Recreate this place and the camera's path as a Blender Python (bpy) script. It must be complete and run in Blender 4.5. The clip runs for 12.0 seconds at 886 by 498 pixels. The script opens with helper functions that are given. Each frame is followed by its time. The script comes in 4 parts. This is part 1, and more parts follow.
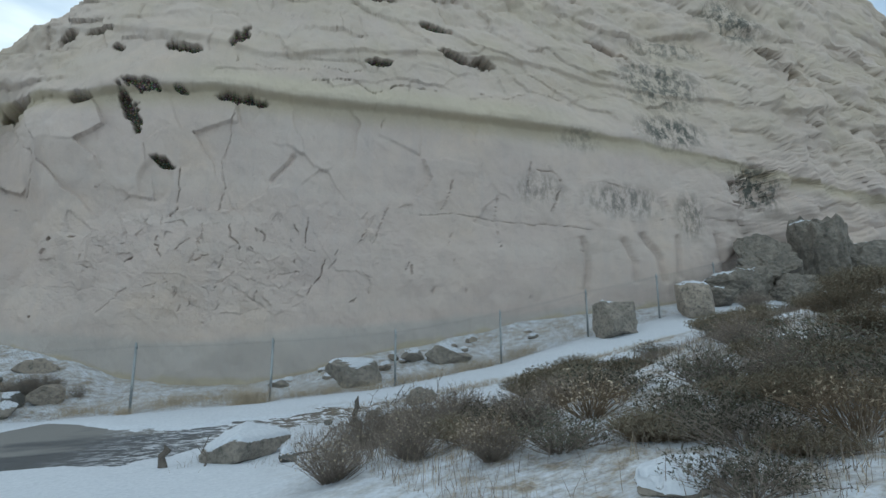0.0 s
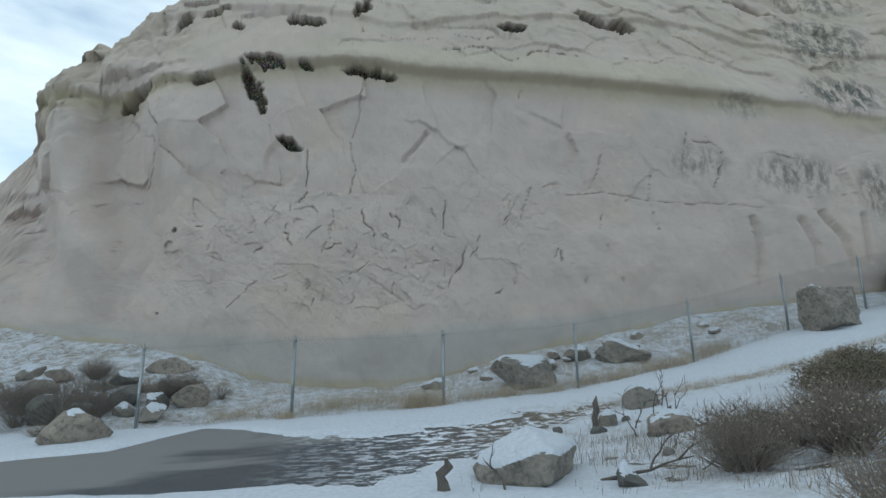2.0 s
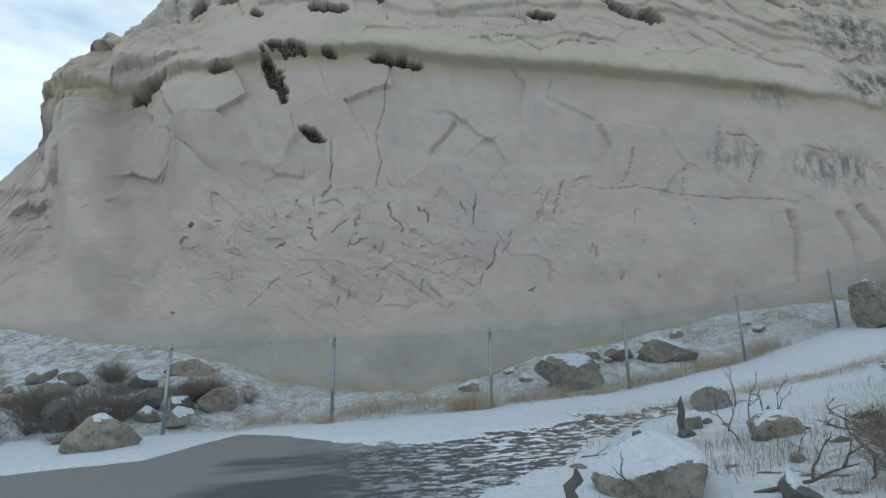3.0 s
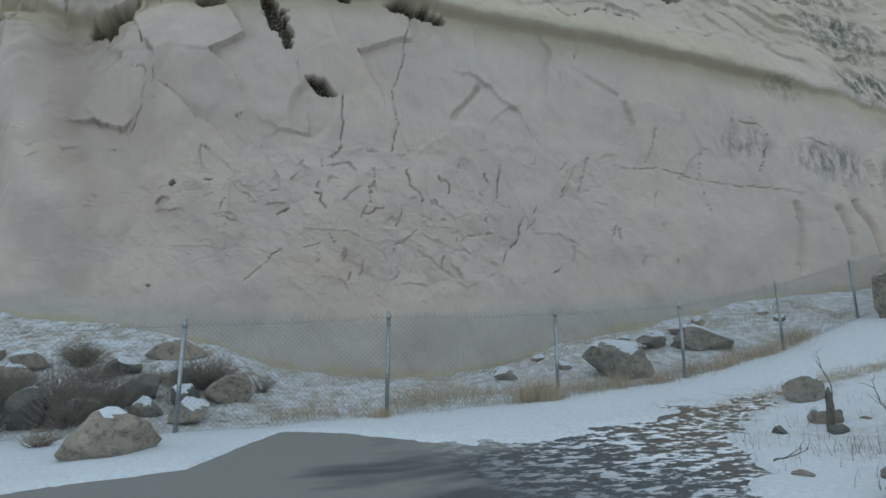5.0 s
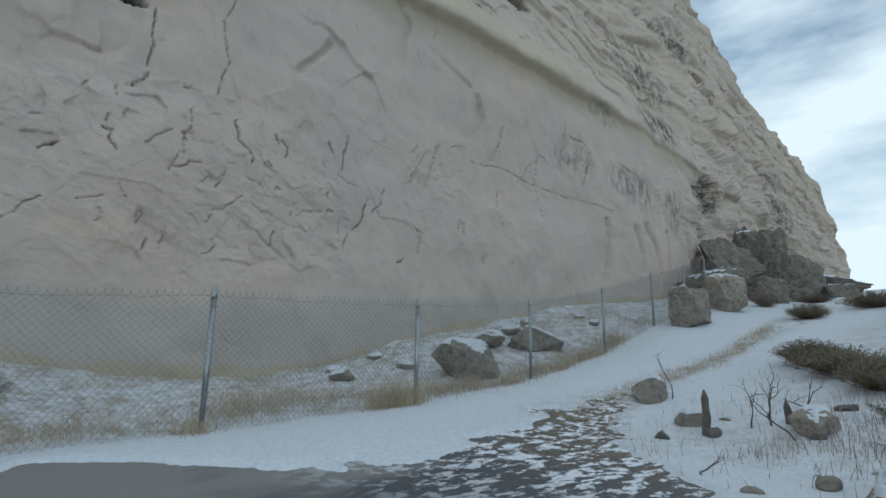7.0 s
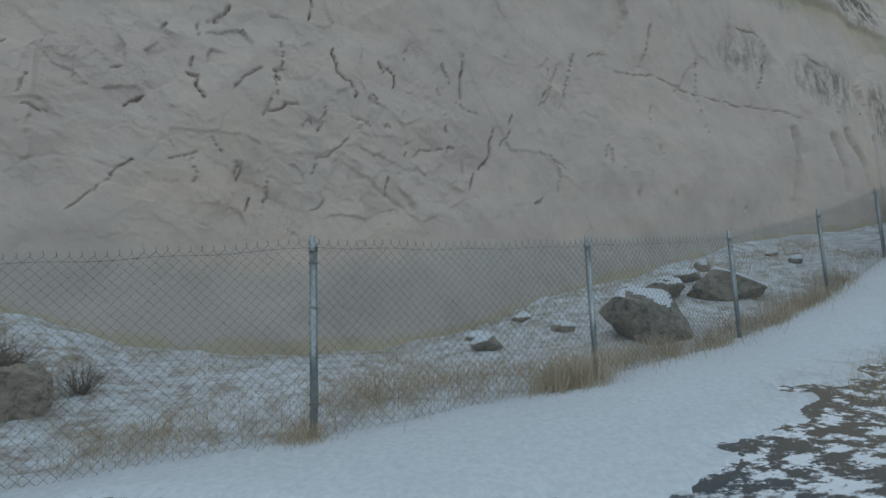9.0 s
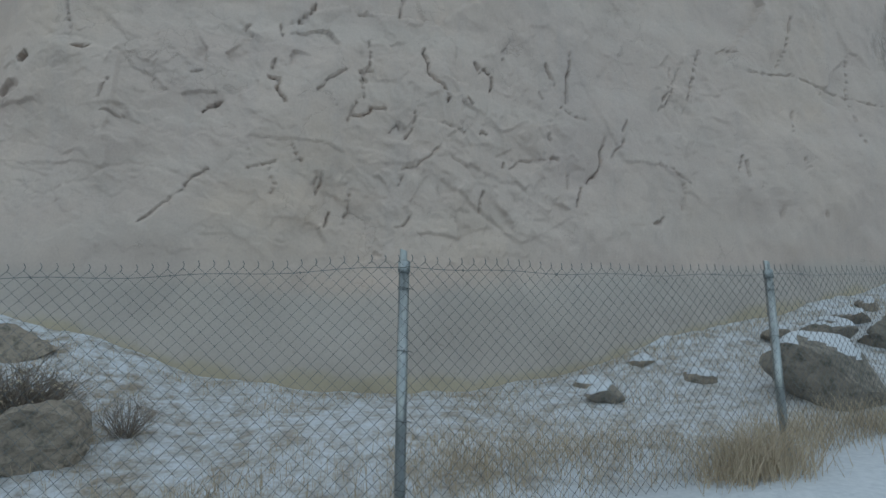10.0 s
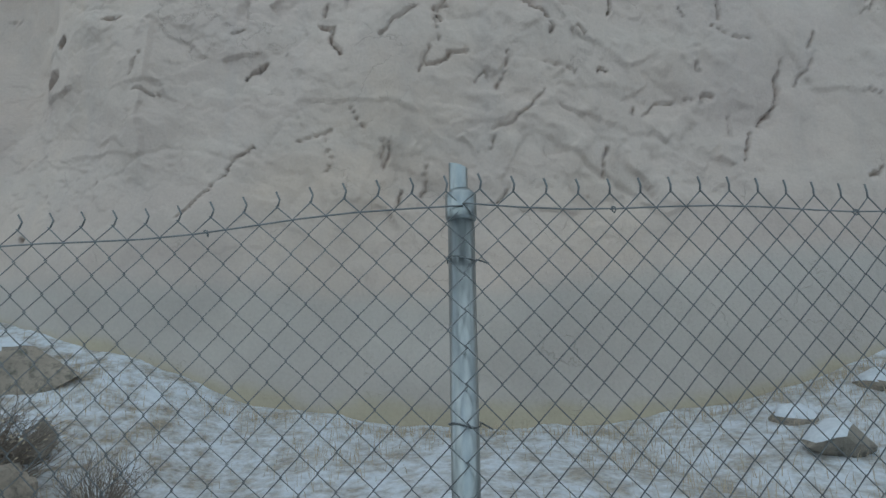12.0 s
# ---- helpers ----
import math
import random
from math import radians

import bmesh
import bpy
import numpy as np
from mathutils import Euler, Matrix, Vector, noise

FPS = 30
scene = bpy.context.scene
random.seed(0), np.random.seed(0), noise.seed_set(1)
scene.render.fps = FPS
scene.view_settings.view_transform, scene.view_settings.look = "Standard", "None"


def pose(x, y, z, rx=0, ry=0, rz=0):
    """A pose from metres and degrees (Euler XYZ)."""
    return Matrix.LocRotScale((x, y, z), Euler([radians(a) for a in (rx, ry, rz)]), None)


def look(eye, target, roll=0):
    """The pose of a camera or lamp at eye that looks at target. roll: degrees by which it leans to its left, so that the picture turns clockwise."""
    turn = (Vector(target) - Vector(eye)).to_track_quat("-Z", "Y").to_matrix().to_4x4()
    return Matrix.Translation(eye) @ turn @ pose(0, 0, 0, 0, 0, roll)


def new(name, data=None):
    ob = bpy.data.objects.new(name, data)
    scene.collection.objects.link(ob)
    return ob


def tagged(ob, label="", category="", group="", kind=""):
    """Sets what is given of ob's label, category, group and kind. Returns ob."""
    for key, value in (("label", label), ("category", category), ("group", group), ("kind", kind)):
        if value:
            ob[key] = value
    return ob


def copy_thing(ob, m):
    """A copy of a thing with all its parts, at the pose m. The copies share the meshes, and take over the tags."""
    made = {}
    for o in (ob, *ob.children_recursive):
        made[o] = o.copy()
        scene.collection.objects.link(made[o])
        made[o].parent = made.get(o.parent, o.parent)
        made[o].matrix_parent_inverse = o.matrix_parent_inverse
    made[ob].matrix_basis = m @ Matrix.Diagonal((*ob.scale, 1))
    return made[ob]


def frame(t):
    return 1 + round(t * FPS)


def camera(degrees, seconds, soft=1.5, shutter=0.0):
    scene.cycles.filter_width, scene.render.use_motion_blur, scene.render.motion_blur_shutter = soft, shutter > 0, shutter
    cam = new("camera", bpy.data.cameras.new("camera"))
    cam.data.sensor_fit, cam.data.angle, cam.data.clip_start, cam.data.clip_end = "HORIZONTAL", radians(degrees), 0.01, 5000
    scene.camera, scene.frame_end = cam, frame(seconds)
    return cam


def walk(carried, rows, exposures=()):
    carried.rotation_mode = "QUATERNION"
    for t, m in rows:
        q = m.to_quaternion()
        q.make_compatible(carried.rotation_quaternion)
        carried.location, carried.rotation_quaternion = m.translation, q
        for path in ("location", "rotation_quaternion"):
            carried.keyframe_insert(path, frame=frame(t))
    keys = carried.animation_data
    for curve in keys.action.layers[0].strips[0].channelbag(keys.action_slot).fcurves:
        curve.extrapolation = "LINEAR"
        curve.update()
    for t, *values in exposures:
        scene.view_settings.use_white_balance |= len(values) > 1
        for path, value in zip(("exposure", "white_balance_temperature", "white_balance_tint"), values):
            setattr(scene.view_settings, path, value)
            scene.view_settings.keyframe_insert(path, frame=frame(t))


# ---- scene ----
cam = camera(80, 12.0)
ROWS = [  # seconds, eye, yaw, pitch, roll
    (0, 3.866, -15.194, 1.484, -14.632, 11.226, 0.302),
    (0.5, 3.169, -14.156, 1.412, -11.922, 10.242, -0.782),
    (1, 2.498, -13.498, 1.307, -11.596, 11.168, -0.167),
    (1.5, 1.785, -12.612, 1.204, -6.549, 11.387, -1.529),
    (2, 1.163, -12.093, 1.149, -8.780, 12.324, 0.449),
    (2.5, 0.638, -11.653, 1.112, -8.675, 12.767, -0.041),
    (4.5, -1.512, -9.417, 1.030, -15.301, 11.837, 3.078),
    (5, -2.077, -9.002, 1.059, -17.244, 11.322, 0.117),
    (5.5, -2.155, -8.614, 1.037, -22.390, 12.408, 1.490),
    (6, -2.282, -8.287, 1.061, -28.789, 11.322, -0.967),
    (6.5, -2.287, -7.691, 0.992, -39.524, 11.322, -0.952),
    (8.5, -1.516, -5.010, 1.076, -31.003, 9.030, 0.843),
    (9, -1.278, -4.682, 1.054, -25.922, 7.169, 2.024),
    (9.5, -1.144, -3.972, 1.129, -23.751, 10.060, 0.741),
    (10, -1.054, -3.287, 1.208, -17.850, 10.148, -0.405),
    (10.5, -0.865, -2.775, 1.269, -12.181, 10.163, -0.042),
    (11, -0.776, -2.234, 1.305, -9.132, 13.170, -0.072),
    (11.5, -0.664, -1.731, 1.320, -6.986, 14.878, 0.088),
    (12, -0.428, -1.266, 1.340, -5.508, 10.618, 0.686),
]
walk(cam, [(t, pose(x, y, z, 90 + pitch, roll, yaw)) for t, x, y, z, yaw, pitch, roll in ROWS], [(0.0, 0.43, 5800, -2.0), (5.5, 0.41, 5800, -2.0), (6.5, 0.33, 5800, -2.0), (8.5, 0.16, 5800, -2.0), (9.5, 0.22, 5800, -2.0), (10.5, 0.37, 5800, -2.0), (12.0, 0.45, 5800, -2.0)])

# ---- world and light ----
SUN_ELEV, SUN_AZ = 15.0, 8.0        # the sun stands low behind the cliff (azimuth from +y towards +x)
world = bpy.data.worlds.new("sky")
scene.world = world
world.use_nodes = True
wn, wl = world.node_tree.nodes, world.node_tree.links
wn.clear()
w_out, w_bg = wn.new("ShaderNodeOutputWorld"), wn.new("ShaderNodeBackground")
w_sky, w_co = wn.new("ShaderNodeTexSky"), wn.new("ShaderNodeTexCoord")
w_sky.sky_type, w_sky.sun_disc = "NISHITA", False
w_sky.sun_elevation, w_sky.sun_rotation = radians(SUN_ELEV), radians(SUN_AZ)
w_sky.air_density, w_sky.dust_density, w_sky.ozone_density = 1.0, 0.8, 1.0
w_map, w_noise, w_ramp, w_mix = wn.new("ShaderNodeMapping"), wn.new("ShaderNodeTexNoise"), wn.new("ShaderNodeValToRGB"), wn.new("ShaderNodeMixRGB")
w_map.inputs["Scale"].default_value = (1.6, 1.6, 5.0)
w_noise.inputs["Scale"].default_value, w_noise.inputs["Detail"].default_value, w_noise.inputs["Roughness"].default_value = 1.3, 6, 0.55
w_ramp.color_ramp.elements[0].position, w_ramp.color_ramp.elements[1].position = 0.30, 0.56
w_mix.inputs[2].default_value = (6.2, 6.4, 6.7, 1)
wl.new(w_co.outputs["Generated"], w_map.inputs[0])
wl.new(w_map.outputs[0], w_noise.inputs["Vector"])
wl.new(w_noise.outputs[0], w_ramp.inputs[0])
wl.new(w_ramp.outputs[0], w_mix.inputs[0])
wl.new(w_sky.outputs[0], w_mix.inputs[1])
wl.new(w_mix.outputs[0], w_bg.inputs[0])
w_bg.inputs[1].default_value = 0.12
wl.new(w_bg.outputs[0], w_out.inputs[0])
sun = new("sun", bpy.data.lights.new("sun", "SUN"))
sun.data.energy, sun.data.angle, sun.data.color = 2.0, radians(0.6), (1.0, 0.93, 0.84)
saz, sel = radians(SUN_AZ), radians(SUN_ELEV)
sun.matrix_world = look((math.sin(saz) * math.cos(sel) * 90, math.cos(saz) * math.cos(sel) * 90, math.sin(sel) * 90), (0, 0, 0))

# ---- numeric noise ----
_rng = np.random.RandomState(7)
_TAB = _rng.rand(64, 64, 16).astype(np.float32)


def vnoise(x, y, z=0.0):
    """Smooth value noise on arrays, 0 to 1; a single number for z picks one layer."""
    x, y = np.broadcast_arrays(np.asarray(x, np.float32), np.asarray(y, np.float32))
    ix, iy = np.floor(x).astype(np.int32), np.floor(y).astype(np.int32)
    fx, fy = x - ix, y - iy
    fx, fy = fx * fx * (3 - 2 * fx), fy * fy * (3 - 2 * fy)
    i0, i1, j0, j1 = ix & 63, (ix + 1) & 63, iy & 63, (iy + 1) & 63

    def layer(k):
        a, b, c, d = _TAB[i0, j0, k], _TAB[i1, j0, k], _TAB[i0, j1, k], _TAB[i1, j1, k]
        return (a + (b - a) * fx) * (1 - fy) + (c + (d - c) * fx) * fy

    if np.ndim(z) == 0:
        return layer(int(z) & 15)
    iz = np.floor(z).astype(np.int32)
    fz = np.asarray(z) - iz
    fz = fz * fz * (3 - 2 * fz)
    return layer(iz & 15) * (1 - fz) + layer((iz + 1) & 15) * fz


def fbm(x, y, z=0.0, octaves=4, rough=0.5):
    out, amp, total = 0.0, 1.0, 0.0
    for k in range(octaves):
        out = out + amp * vnoise(np.asarray(x) * 2 ** k + 17.3 * k, np.asarray(y) * 2 ** k + 5.1 * k, np.asarray(z) * 2 ** k + k)
        total += amp
        amp *= rough
    return out / total - 0.5


def smooth(a, b, v):
    f = np.clip((np.asarray(v, float) - a) / (b - a), 0, 1)
    return f * f * (3 - 2 * f)


def grid_mesh(name, xs, ys, fun):
    """A sheet over xs by ys; fun gives the places of all its points."""
    gx, gy = np.meshgrid(xs, ys)
    px, py, pz = fun(gx, gy)
    n, m = len(xs), len(ys)
    verts = np.stack([px.ravel(), py.ravel(), pz.ravel()], 1)
    k = np.arange(n * m).reshape(m, n)
    quads = np.stack([k[:-1, :-1].ravel(), k[:-1, 1:].ravel(), k[1:, 1:].ravel(), k[1:, :-1].ravel()], 1)
    me = bpy.data.meshes.new(name)
    me.vertices.add(len(verts))
    me.vertices.foreach_set("co", verts.ravel())
    me.loops.add(quads.size)
    me.loops.foreach_set("vertex_index", quads.ravel())
    me.polygons.add(len(quads))
    me.polygons.foreach_set("loop_start", np.arange(0, quads.size, 4))
    me.polygons.foreach_set("use_smooth", np.ones(len(quads), bool))
    me.update(calc_edges=True)
    me.validate()
    return me


# ---- the lie of the land ----
def fence_y(x):
    return np.interp(x, (-30, -7.0, -3.53, -0.25, 3.07, 6.57, 10.17, 13.7, 17.2, 30), (4.2, 1.15, 0.59, 0.05, 0.22, 0.84, 1.41, 1.95, 2.6, 5.4))


def fence_z(x):
    return np.interp(x, (-30, -7.0, -3.53, -0.25, 3.07, 6.57, 10.17, 13.7, 17.2, 30), (-0.6, -0.3, -0.18, 0.0, 0.2, 0.5, 1.1, 2.0, 2.75, 5.1))


def base_z(x):
    return np.interp(x, (-30, -12, -9.5, -6.5, -3.55, -1.9, -0.4, 2.0, 3.4, 4.3, 5.5, 8.6, 9.7, 13.5, 18, 24, 40), (3.4, 2.5, 2.05, 1.75, 1.14, 0.62, 0.47, 0.48, 0.58, 0.78, 1.25, 1.82, 2.0, 2.78, 3.3, 4.3, 6.5))


def base_y(x):
    return np.interp(x, (-40, -16, -12, -5.5, -3.5, -2, 0, 5, 14, 24, 34, 51, 62, 65, 78), (24, 13, 8.9, 5.95, 5.1, 4.85, 4.5, 4.3, 4.3, 4.7, 5.4, 7.0, 8.0, 11.0, 24))


def front_z(x, y):
    low = np.interp(x, (-30, -6, -4, -2, 0, 3, 5, 7, 10, 13.7, 20, 40, 200), (-0.8, -0.42, -0.32, -0.24, -0.2, -0.1, 0.02, 0.26, 0.8, 1.65, 2.9, 5.5, 9))
    bank = 0.55 * smooth(-5.5, -9.5, y) * smooth(2.0, 7.5, x) * smooth(-22, -13, y) + 0.5 * smooth(7, 12, x) * smooth(-2.5, -7, y)
    return low + bank


def land(x, y):
    """The height of the bare ground."""
    x, y = np.asarray(x, float), np.asarray(y, float)
    fy, by = fence_y(x), base_y(x)
    f = smooth(-3.2, -0.3, y - fy)
    front = front_z(x, y) * (1 - f) + fence_z(x) * f
    g = np.clip((y - fy) / np.maximum(by - fy, 0.2), 0, 1.4)
    out = np.where(y > fy, fence_z(x) + (base_z(x) - fence_z(x)) * g ** 1.15, front)
    return out


def road_mask(x, y):
    """Over 0 where the bare asphalt shows, under 0 in snow."""
    x, y = np.asarray(x, float), np.asarray(y, float)
    far = np.interp(x, (-20, -5, -3, -2.4, -1.9, 0, 1.3, 2.2, 3.8, 5.4, 6.4, 9), (-3.2, -2.1, -1.9, -0.9, -0.2, -1.8, -2.35, -2.0, -1.5, -1.35, -1.2, -1.4))
    near = np.interp(x, (-20, -6, -3, -1, 0.5, 1.3, 2.3, 3.2, 4.0, 5.2, 6.4, 9), (-6.4, -5.2, -5.0, -5.5, -5.4, -5.8, -5.0, -3.8, -2.8, -1.95, -1.35, -1.2))
    d = np.minimum(far - y, y - near)
    broad, small = fbm(x * 0.9, y * 1.6, 3.0, 4, 0.6), fbm(x * 2.6, y * 3.4, 7.0, 4, 0.65)
    return d + (0.5 * broad + 0.7 * small) * (0.2 + smooth(-0.8, 1.8, x))


def ground_z(x, y):
    x, y = np.asarray(x, float), np.asarray(y, float)
    z = land(x, y)
    m = road_mask(x, y)
    behind = smooth(0.0, 0.6, y - fence_y(x))
    rough = 0.10 * fbm(x * 1.7, y * 1.7, 1.0, 4) + 0.22 * fbm(x * 0.5, y * 0.5, 2.0, 3)
    rough = rough * (0.4 + 0.8 * np.maximum(behind, smooth(-4.5, -7.5, y) * smooth(2.5, 5, x)))
    return z + np.where(m > 0, -0.03, 0.045 * smooth(0.0, -0.18, m)) + rough * smooth(0.0, -0.5, m)


# ---- materials ----
def material(name):
    m = bpy.data.materials.new(name)
    m.use_nodes = True
    nt = m.node_tree
    return m, nt, nt.nodes["Principled BSDF"]


def node(nt, kind, **sockets):
    n = nt.nodes.new(kind)
    for key, value in sockets.items():
        n.inputs[key.replace("_", " ")].default_value = value
    return n


def coords(nt, scale=(1, 1, 1), kind="Object"):
    co, mp = nt.nodes.new("ShaderNodeTexCoord"), nt.nodes.new("ShaderNodeMapping")
    mp.inputs["Scale"].default_value = scale
    nt.links.new(co.outputs[kind], mp.inputs[0])
    return mp.outputs[0]


def noise_tex(nt, vec, scale, detail=5, rough=0.55):
    n = node(nt, "ShaderNodeTexNoise", Scale=scale, Detail=detail, Roughness=rough)
    nt.links.new(vec, n.inputs["Vector"])
    return n.outputs[0]


def ramp(nt, fac, *stops):
    r = nt.nodes.new("ShaderNodeValToRGB")
    e = r.color_ramp.elements
    while len(e) < len(stops):
        e.new(0.5)
    for k, (p, c) in enumerate(stops):
        e[k].position = p
        e[k].color = (*c, 1) if len(c) == 3 else c
    nt.links.new(fac, r.inputs[0])
    return r.outputs[0]


def mix(nt, fac, a, b, blend="MIX"):
    n = nt.nodes.new("ShaderNodeMixRGB")
    n.blend_type = blend
    for k, v in enumerate((fac, a, b)):
        if isinstance(v, (int, float)):
            n.inputs[k].default_value = v
        elif isinstance(v, tuple):
            n.inputs[k].default_value = (*v, 1)
        else:
            nt.links.new(v, n.inputs[k])
    return n.outputs[0]


def maths(nt, op, a, b=0.0):
    n = nt.nodes.new("ShaderNodeMath")
    n.operation = op
    for k, v in enumerate((a, b)):
        if isinstance(v, (int, float)):
            n.inputs[k].default_value = v
        else:
            nt.links.new(v, n.inputs[k])
    return n.outputs[0]


def bump(nt, bsdf, height, strength=0.3, distance=0.02):
    b = node(nt, "ShaderNodeBump", Strength=strength, Distance=distance)
    nt.links.new(height, b.inputs["Height"])
    nt.links.new(b.outputs[0], bsdf.inputs["Normal"])


def simple(name, lo, hi, scale=6, rough=0.85, metal=0.0, bumps=0.3, dist=0.01, stretch=(1, 1, 1)):
    m, nt, b = material(name)
    v = coords(nt, stretch)
    n1, n2 = noise_tex(nt, v, scale), noise_tex(nt, v, scale * 7, 3)
    both = mix(nt, 0.4, n1, n2)
    nt.links.new(ramp(nt, both, (0.3, lo), (0.7, hi)), b.inputs["Base Color"])
    b.inputs["Roughness"].default_value, b.inputs["Metallic"].default_value = rough, metal
    bump(nt, b, n2, bumps, dist)
    return m


def cliff_material():
    m, nt, b = material("tuff_rock")
    v = coords(nt)
    big, mid, fine = noise_tex(nt, v, 0.35, 4), noise_tex(nt, v, 2.2, 6, 0.6), noise_tex(nt, v, 26, 4, 0.6)
    bed = noise_tex(nt, coords(nt, (0.18, 0.18, 1.5)), 1.0, 4)
    streak = noise_tex(nt, coords(nt, (2.2, 2.2, 0.25)), 1.0, 4)
    col = ramp(nt, big, (0.3, (0.482, 0.403, 0.361)), (0.52, (0.518, 0.432, 0.376)), (0.7, (0.542, 0.443, 0.367)))
    col = mix(nt, ramp(nt, mid, (0.35, (0, 0, 0)), (0.75, (0.515, 0.492, 0.505))), col, (0.434, 0.368, 0.325))
    col = mix(nt, ramp(nt, bed, (0.45, (0, 0, 0)), (0.65, (0.482, 0.461, 0.473))), col, (0.530, 0.461, 0.408))
    col = mix(nt, ramp(nt, streak, (0.5, (0, 0, 0)), (0.75, (0.28, 0.28, 0.28))), col, (0.398, 0.358, 0.342))
    def zone(name, colour, strength, base):
        a = nt.nodes.new("ShaderNodeAttribute")
        a.attribute_name = name
        return mix(nt, maths(nt, "MULTIPLY", a.outputs["Fac"], strength), base, colour)
    col = zone("foot", (0.385, 0.375, 0.35), 0.6, col)
    col = zone("pale", (0.52, 0.455, 0.35), 0.8, col)
    col = zone("ochre", (0.40, 0.345, 0.225), 0.75, col)
    lich = ramp(nt, noise_tex(nt, coords(nt, (1, 1, 0.55)), 3.2, 6, 0.7), (0.43, (0, 0, 0)), (0.58, (1, 1, 1)))
    a = nt.nodes.new("ShaderNodeAttribute")
    a.attribute_name = "lichen"
    col = mix(nt, maths(nt, "MULTIPLY", a.outputs["Fac"], lich), col, (0.10, 0.10, 0.085))
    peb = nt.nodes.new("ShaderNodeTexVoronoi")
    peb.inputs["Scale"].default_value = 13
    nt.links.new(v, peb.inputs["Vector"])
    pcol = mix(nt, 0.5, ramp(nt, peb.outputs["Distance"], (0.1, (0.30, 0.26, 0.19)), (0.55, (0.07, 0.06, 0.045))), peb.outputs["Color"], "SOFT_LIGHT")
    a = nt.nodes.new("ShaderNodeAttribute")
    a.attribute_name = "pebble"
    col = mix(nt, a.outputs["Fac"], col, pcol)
    col = mix(nt, 0.35, col, mix(nt, fine, (0.34, 0.34, 0.34), (0.66, 0.66, 0.66)), "OVERLAY")
    warp = nt.nodes.new("ShaderNodeVectorMath")
    warp.operation = "MULTIPLY_ADD"
    wn3 = node(nt, "ShaderNodeTexNoise", Scale=2.4, Detail=4, Roughness=0.6)
    nt.links.new(v, wn3.inputs["Vector"])
    nt.links.new(wn3.outputs["Color"], warp.inputs[0])
    warp.inputs[1].default_value = (0.55, 0.55, 0.55)
    nt.links.new(v, warp.inputs[2])
    vor = nt.nodes.new("ShaderNodeTexVoronoi")
    vor.feature = "DISTANCE_TO_EDGE"
    vor.inputs["Scale"].default_value = 1.5
    nt.links.new(warp.outputs[0], vor.inputs["Vector"])
    line = ramp(nt, vor.outputs["Distance"], (0.0, (1, 1, 1)), (0.014, (0, 0, 0)))
    gate = ramp(nt, noise_tex(nt, v, 0.9, 3), (0.55, (0, 0, 0)), (0.62, (1, 1, 1)))
    vor2 = nt.nodes.new("ShaderNodeTexVoronoi")
    vor2.feature = "DISTANCE_TO_EDGE"
    vor2.inputs["Scale"].default_value = 3.4
    nt.links.new(warp.outputs[0], vor2.inputs["Vector"])
    line2 = ramp(nt, vor2.outputs["Distance"], (0.0, (1, 1, 1)), (0.02, (0, 0, 0)))
    gate2 = ramp(nt, noise_tex(nt, v, 1.7, 3), (0.64, (0, 0, 0)), (0.70, (1, 1, 1)))
    hair = maths(nt, "MAXIMUM", maths(nt, "MULTIPLY", line, gate), maths(nt, "MULTIPLY", line2, gate2))
    # hairline cracks tinted darker: dirt, plus the shade inside them put into the colour
    col = mix(nt, maths(nt, "MULTIPLY", hair, 0.28), col, (0.22, 0.19, 0.16))
    nt.links.new(col, b.inputs["Base Color"])
    b.inputs["Roughness"].default_value = 0.95
    h = maths(nt, "SUBTRACT", mix(nt, 0.45, mid, fine), maths(nt, "MULTIPLY", hair, 0.5))
    bump(nt, b, h, 0.4, 0.04)
    return m


def snow_material(name="snow", dirt=True):
    m, nt, b = material(name)
    v = coords(nt)
    n1, n2 = noise_tex(nt, v, 1.1, 6, 0.62), noise_tex(nt, v, 18, 4, 0.6)
    col = ramp(nt, n2, (0.3, (0.50, 0.53, 0.575)), (0.7, (0.625, 0.65, 0.69)))
    if dirt:
        at = nt.nodes.new("ShaderNodeAttribute")
        at.attribute_name = "bare"
        clump = noise_tex(nt, coords(nt, (1, 1, 1)), 4.2, 7, 0.72)
        bare = maths(nt, "MULTIPLY", ramp(nt, maths(nt, "ADD", maths(nt, "MULTIPLY", clump, 0.75), maths(nt, "MULTIPLY", n1, 0.25)), (0.43, (0, 0, 0)), (0.60, (1, 1, 1))), at.outputs["Fac"])
        soil = ramp(nt, n2, (0.3, (0.15, 0.125, 0.095)), (0.7, (0.34, 0.285, 0.21)))
        col = mix(nt, bare, col, soil)
    nt.links.new(col, b.inputs["Base Color"])
    b.inputs["Roughness"].default_value = 0.8
    bump(nt, b, mix(nt, 0.5, n1, n2), 0.35, 0.05)
    return m


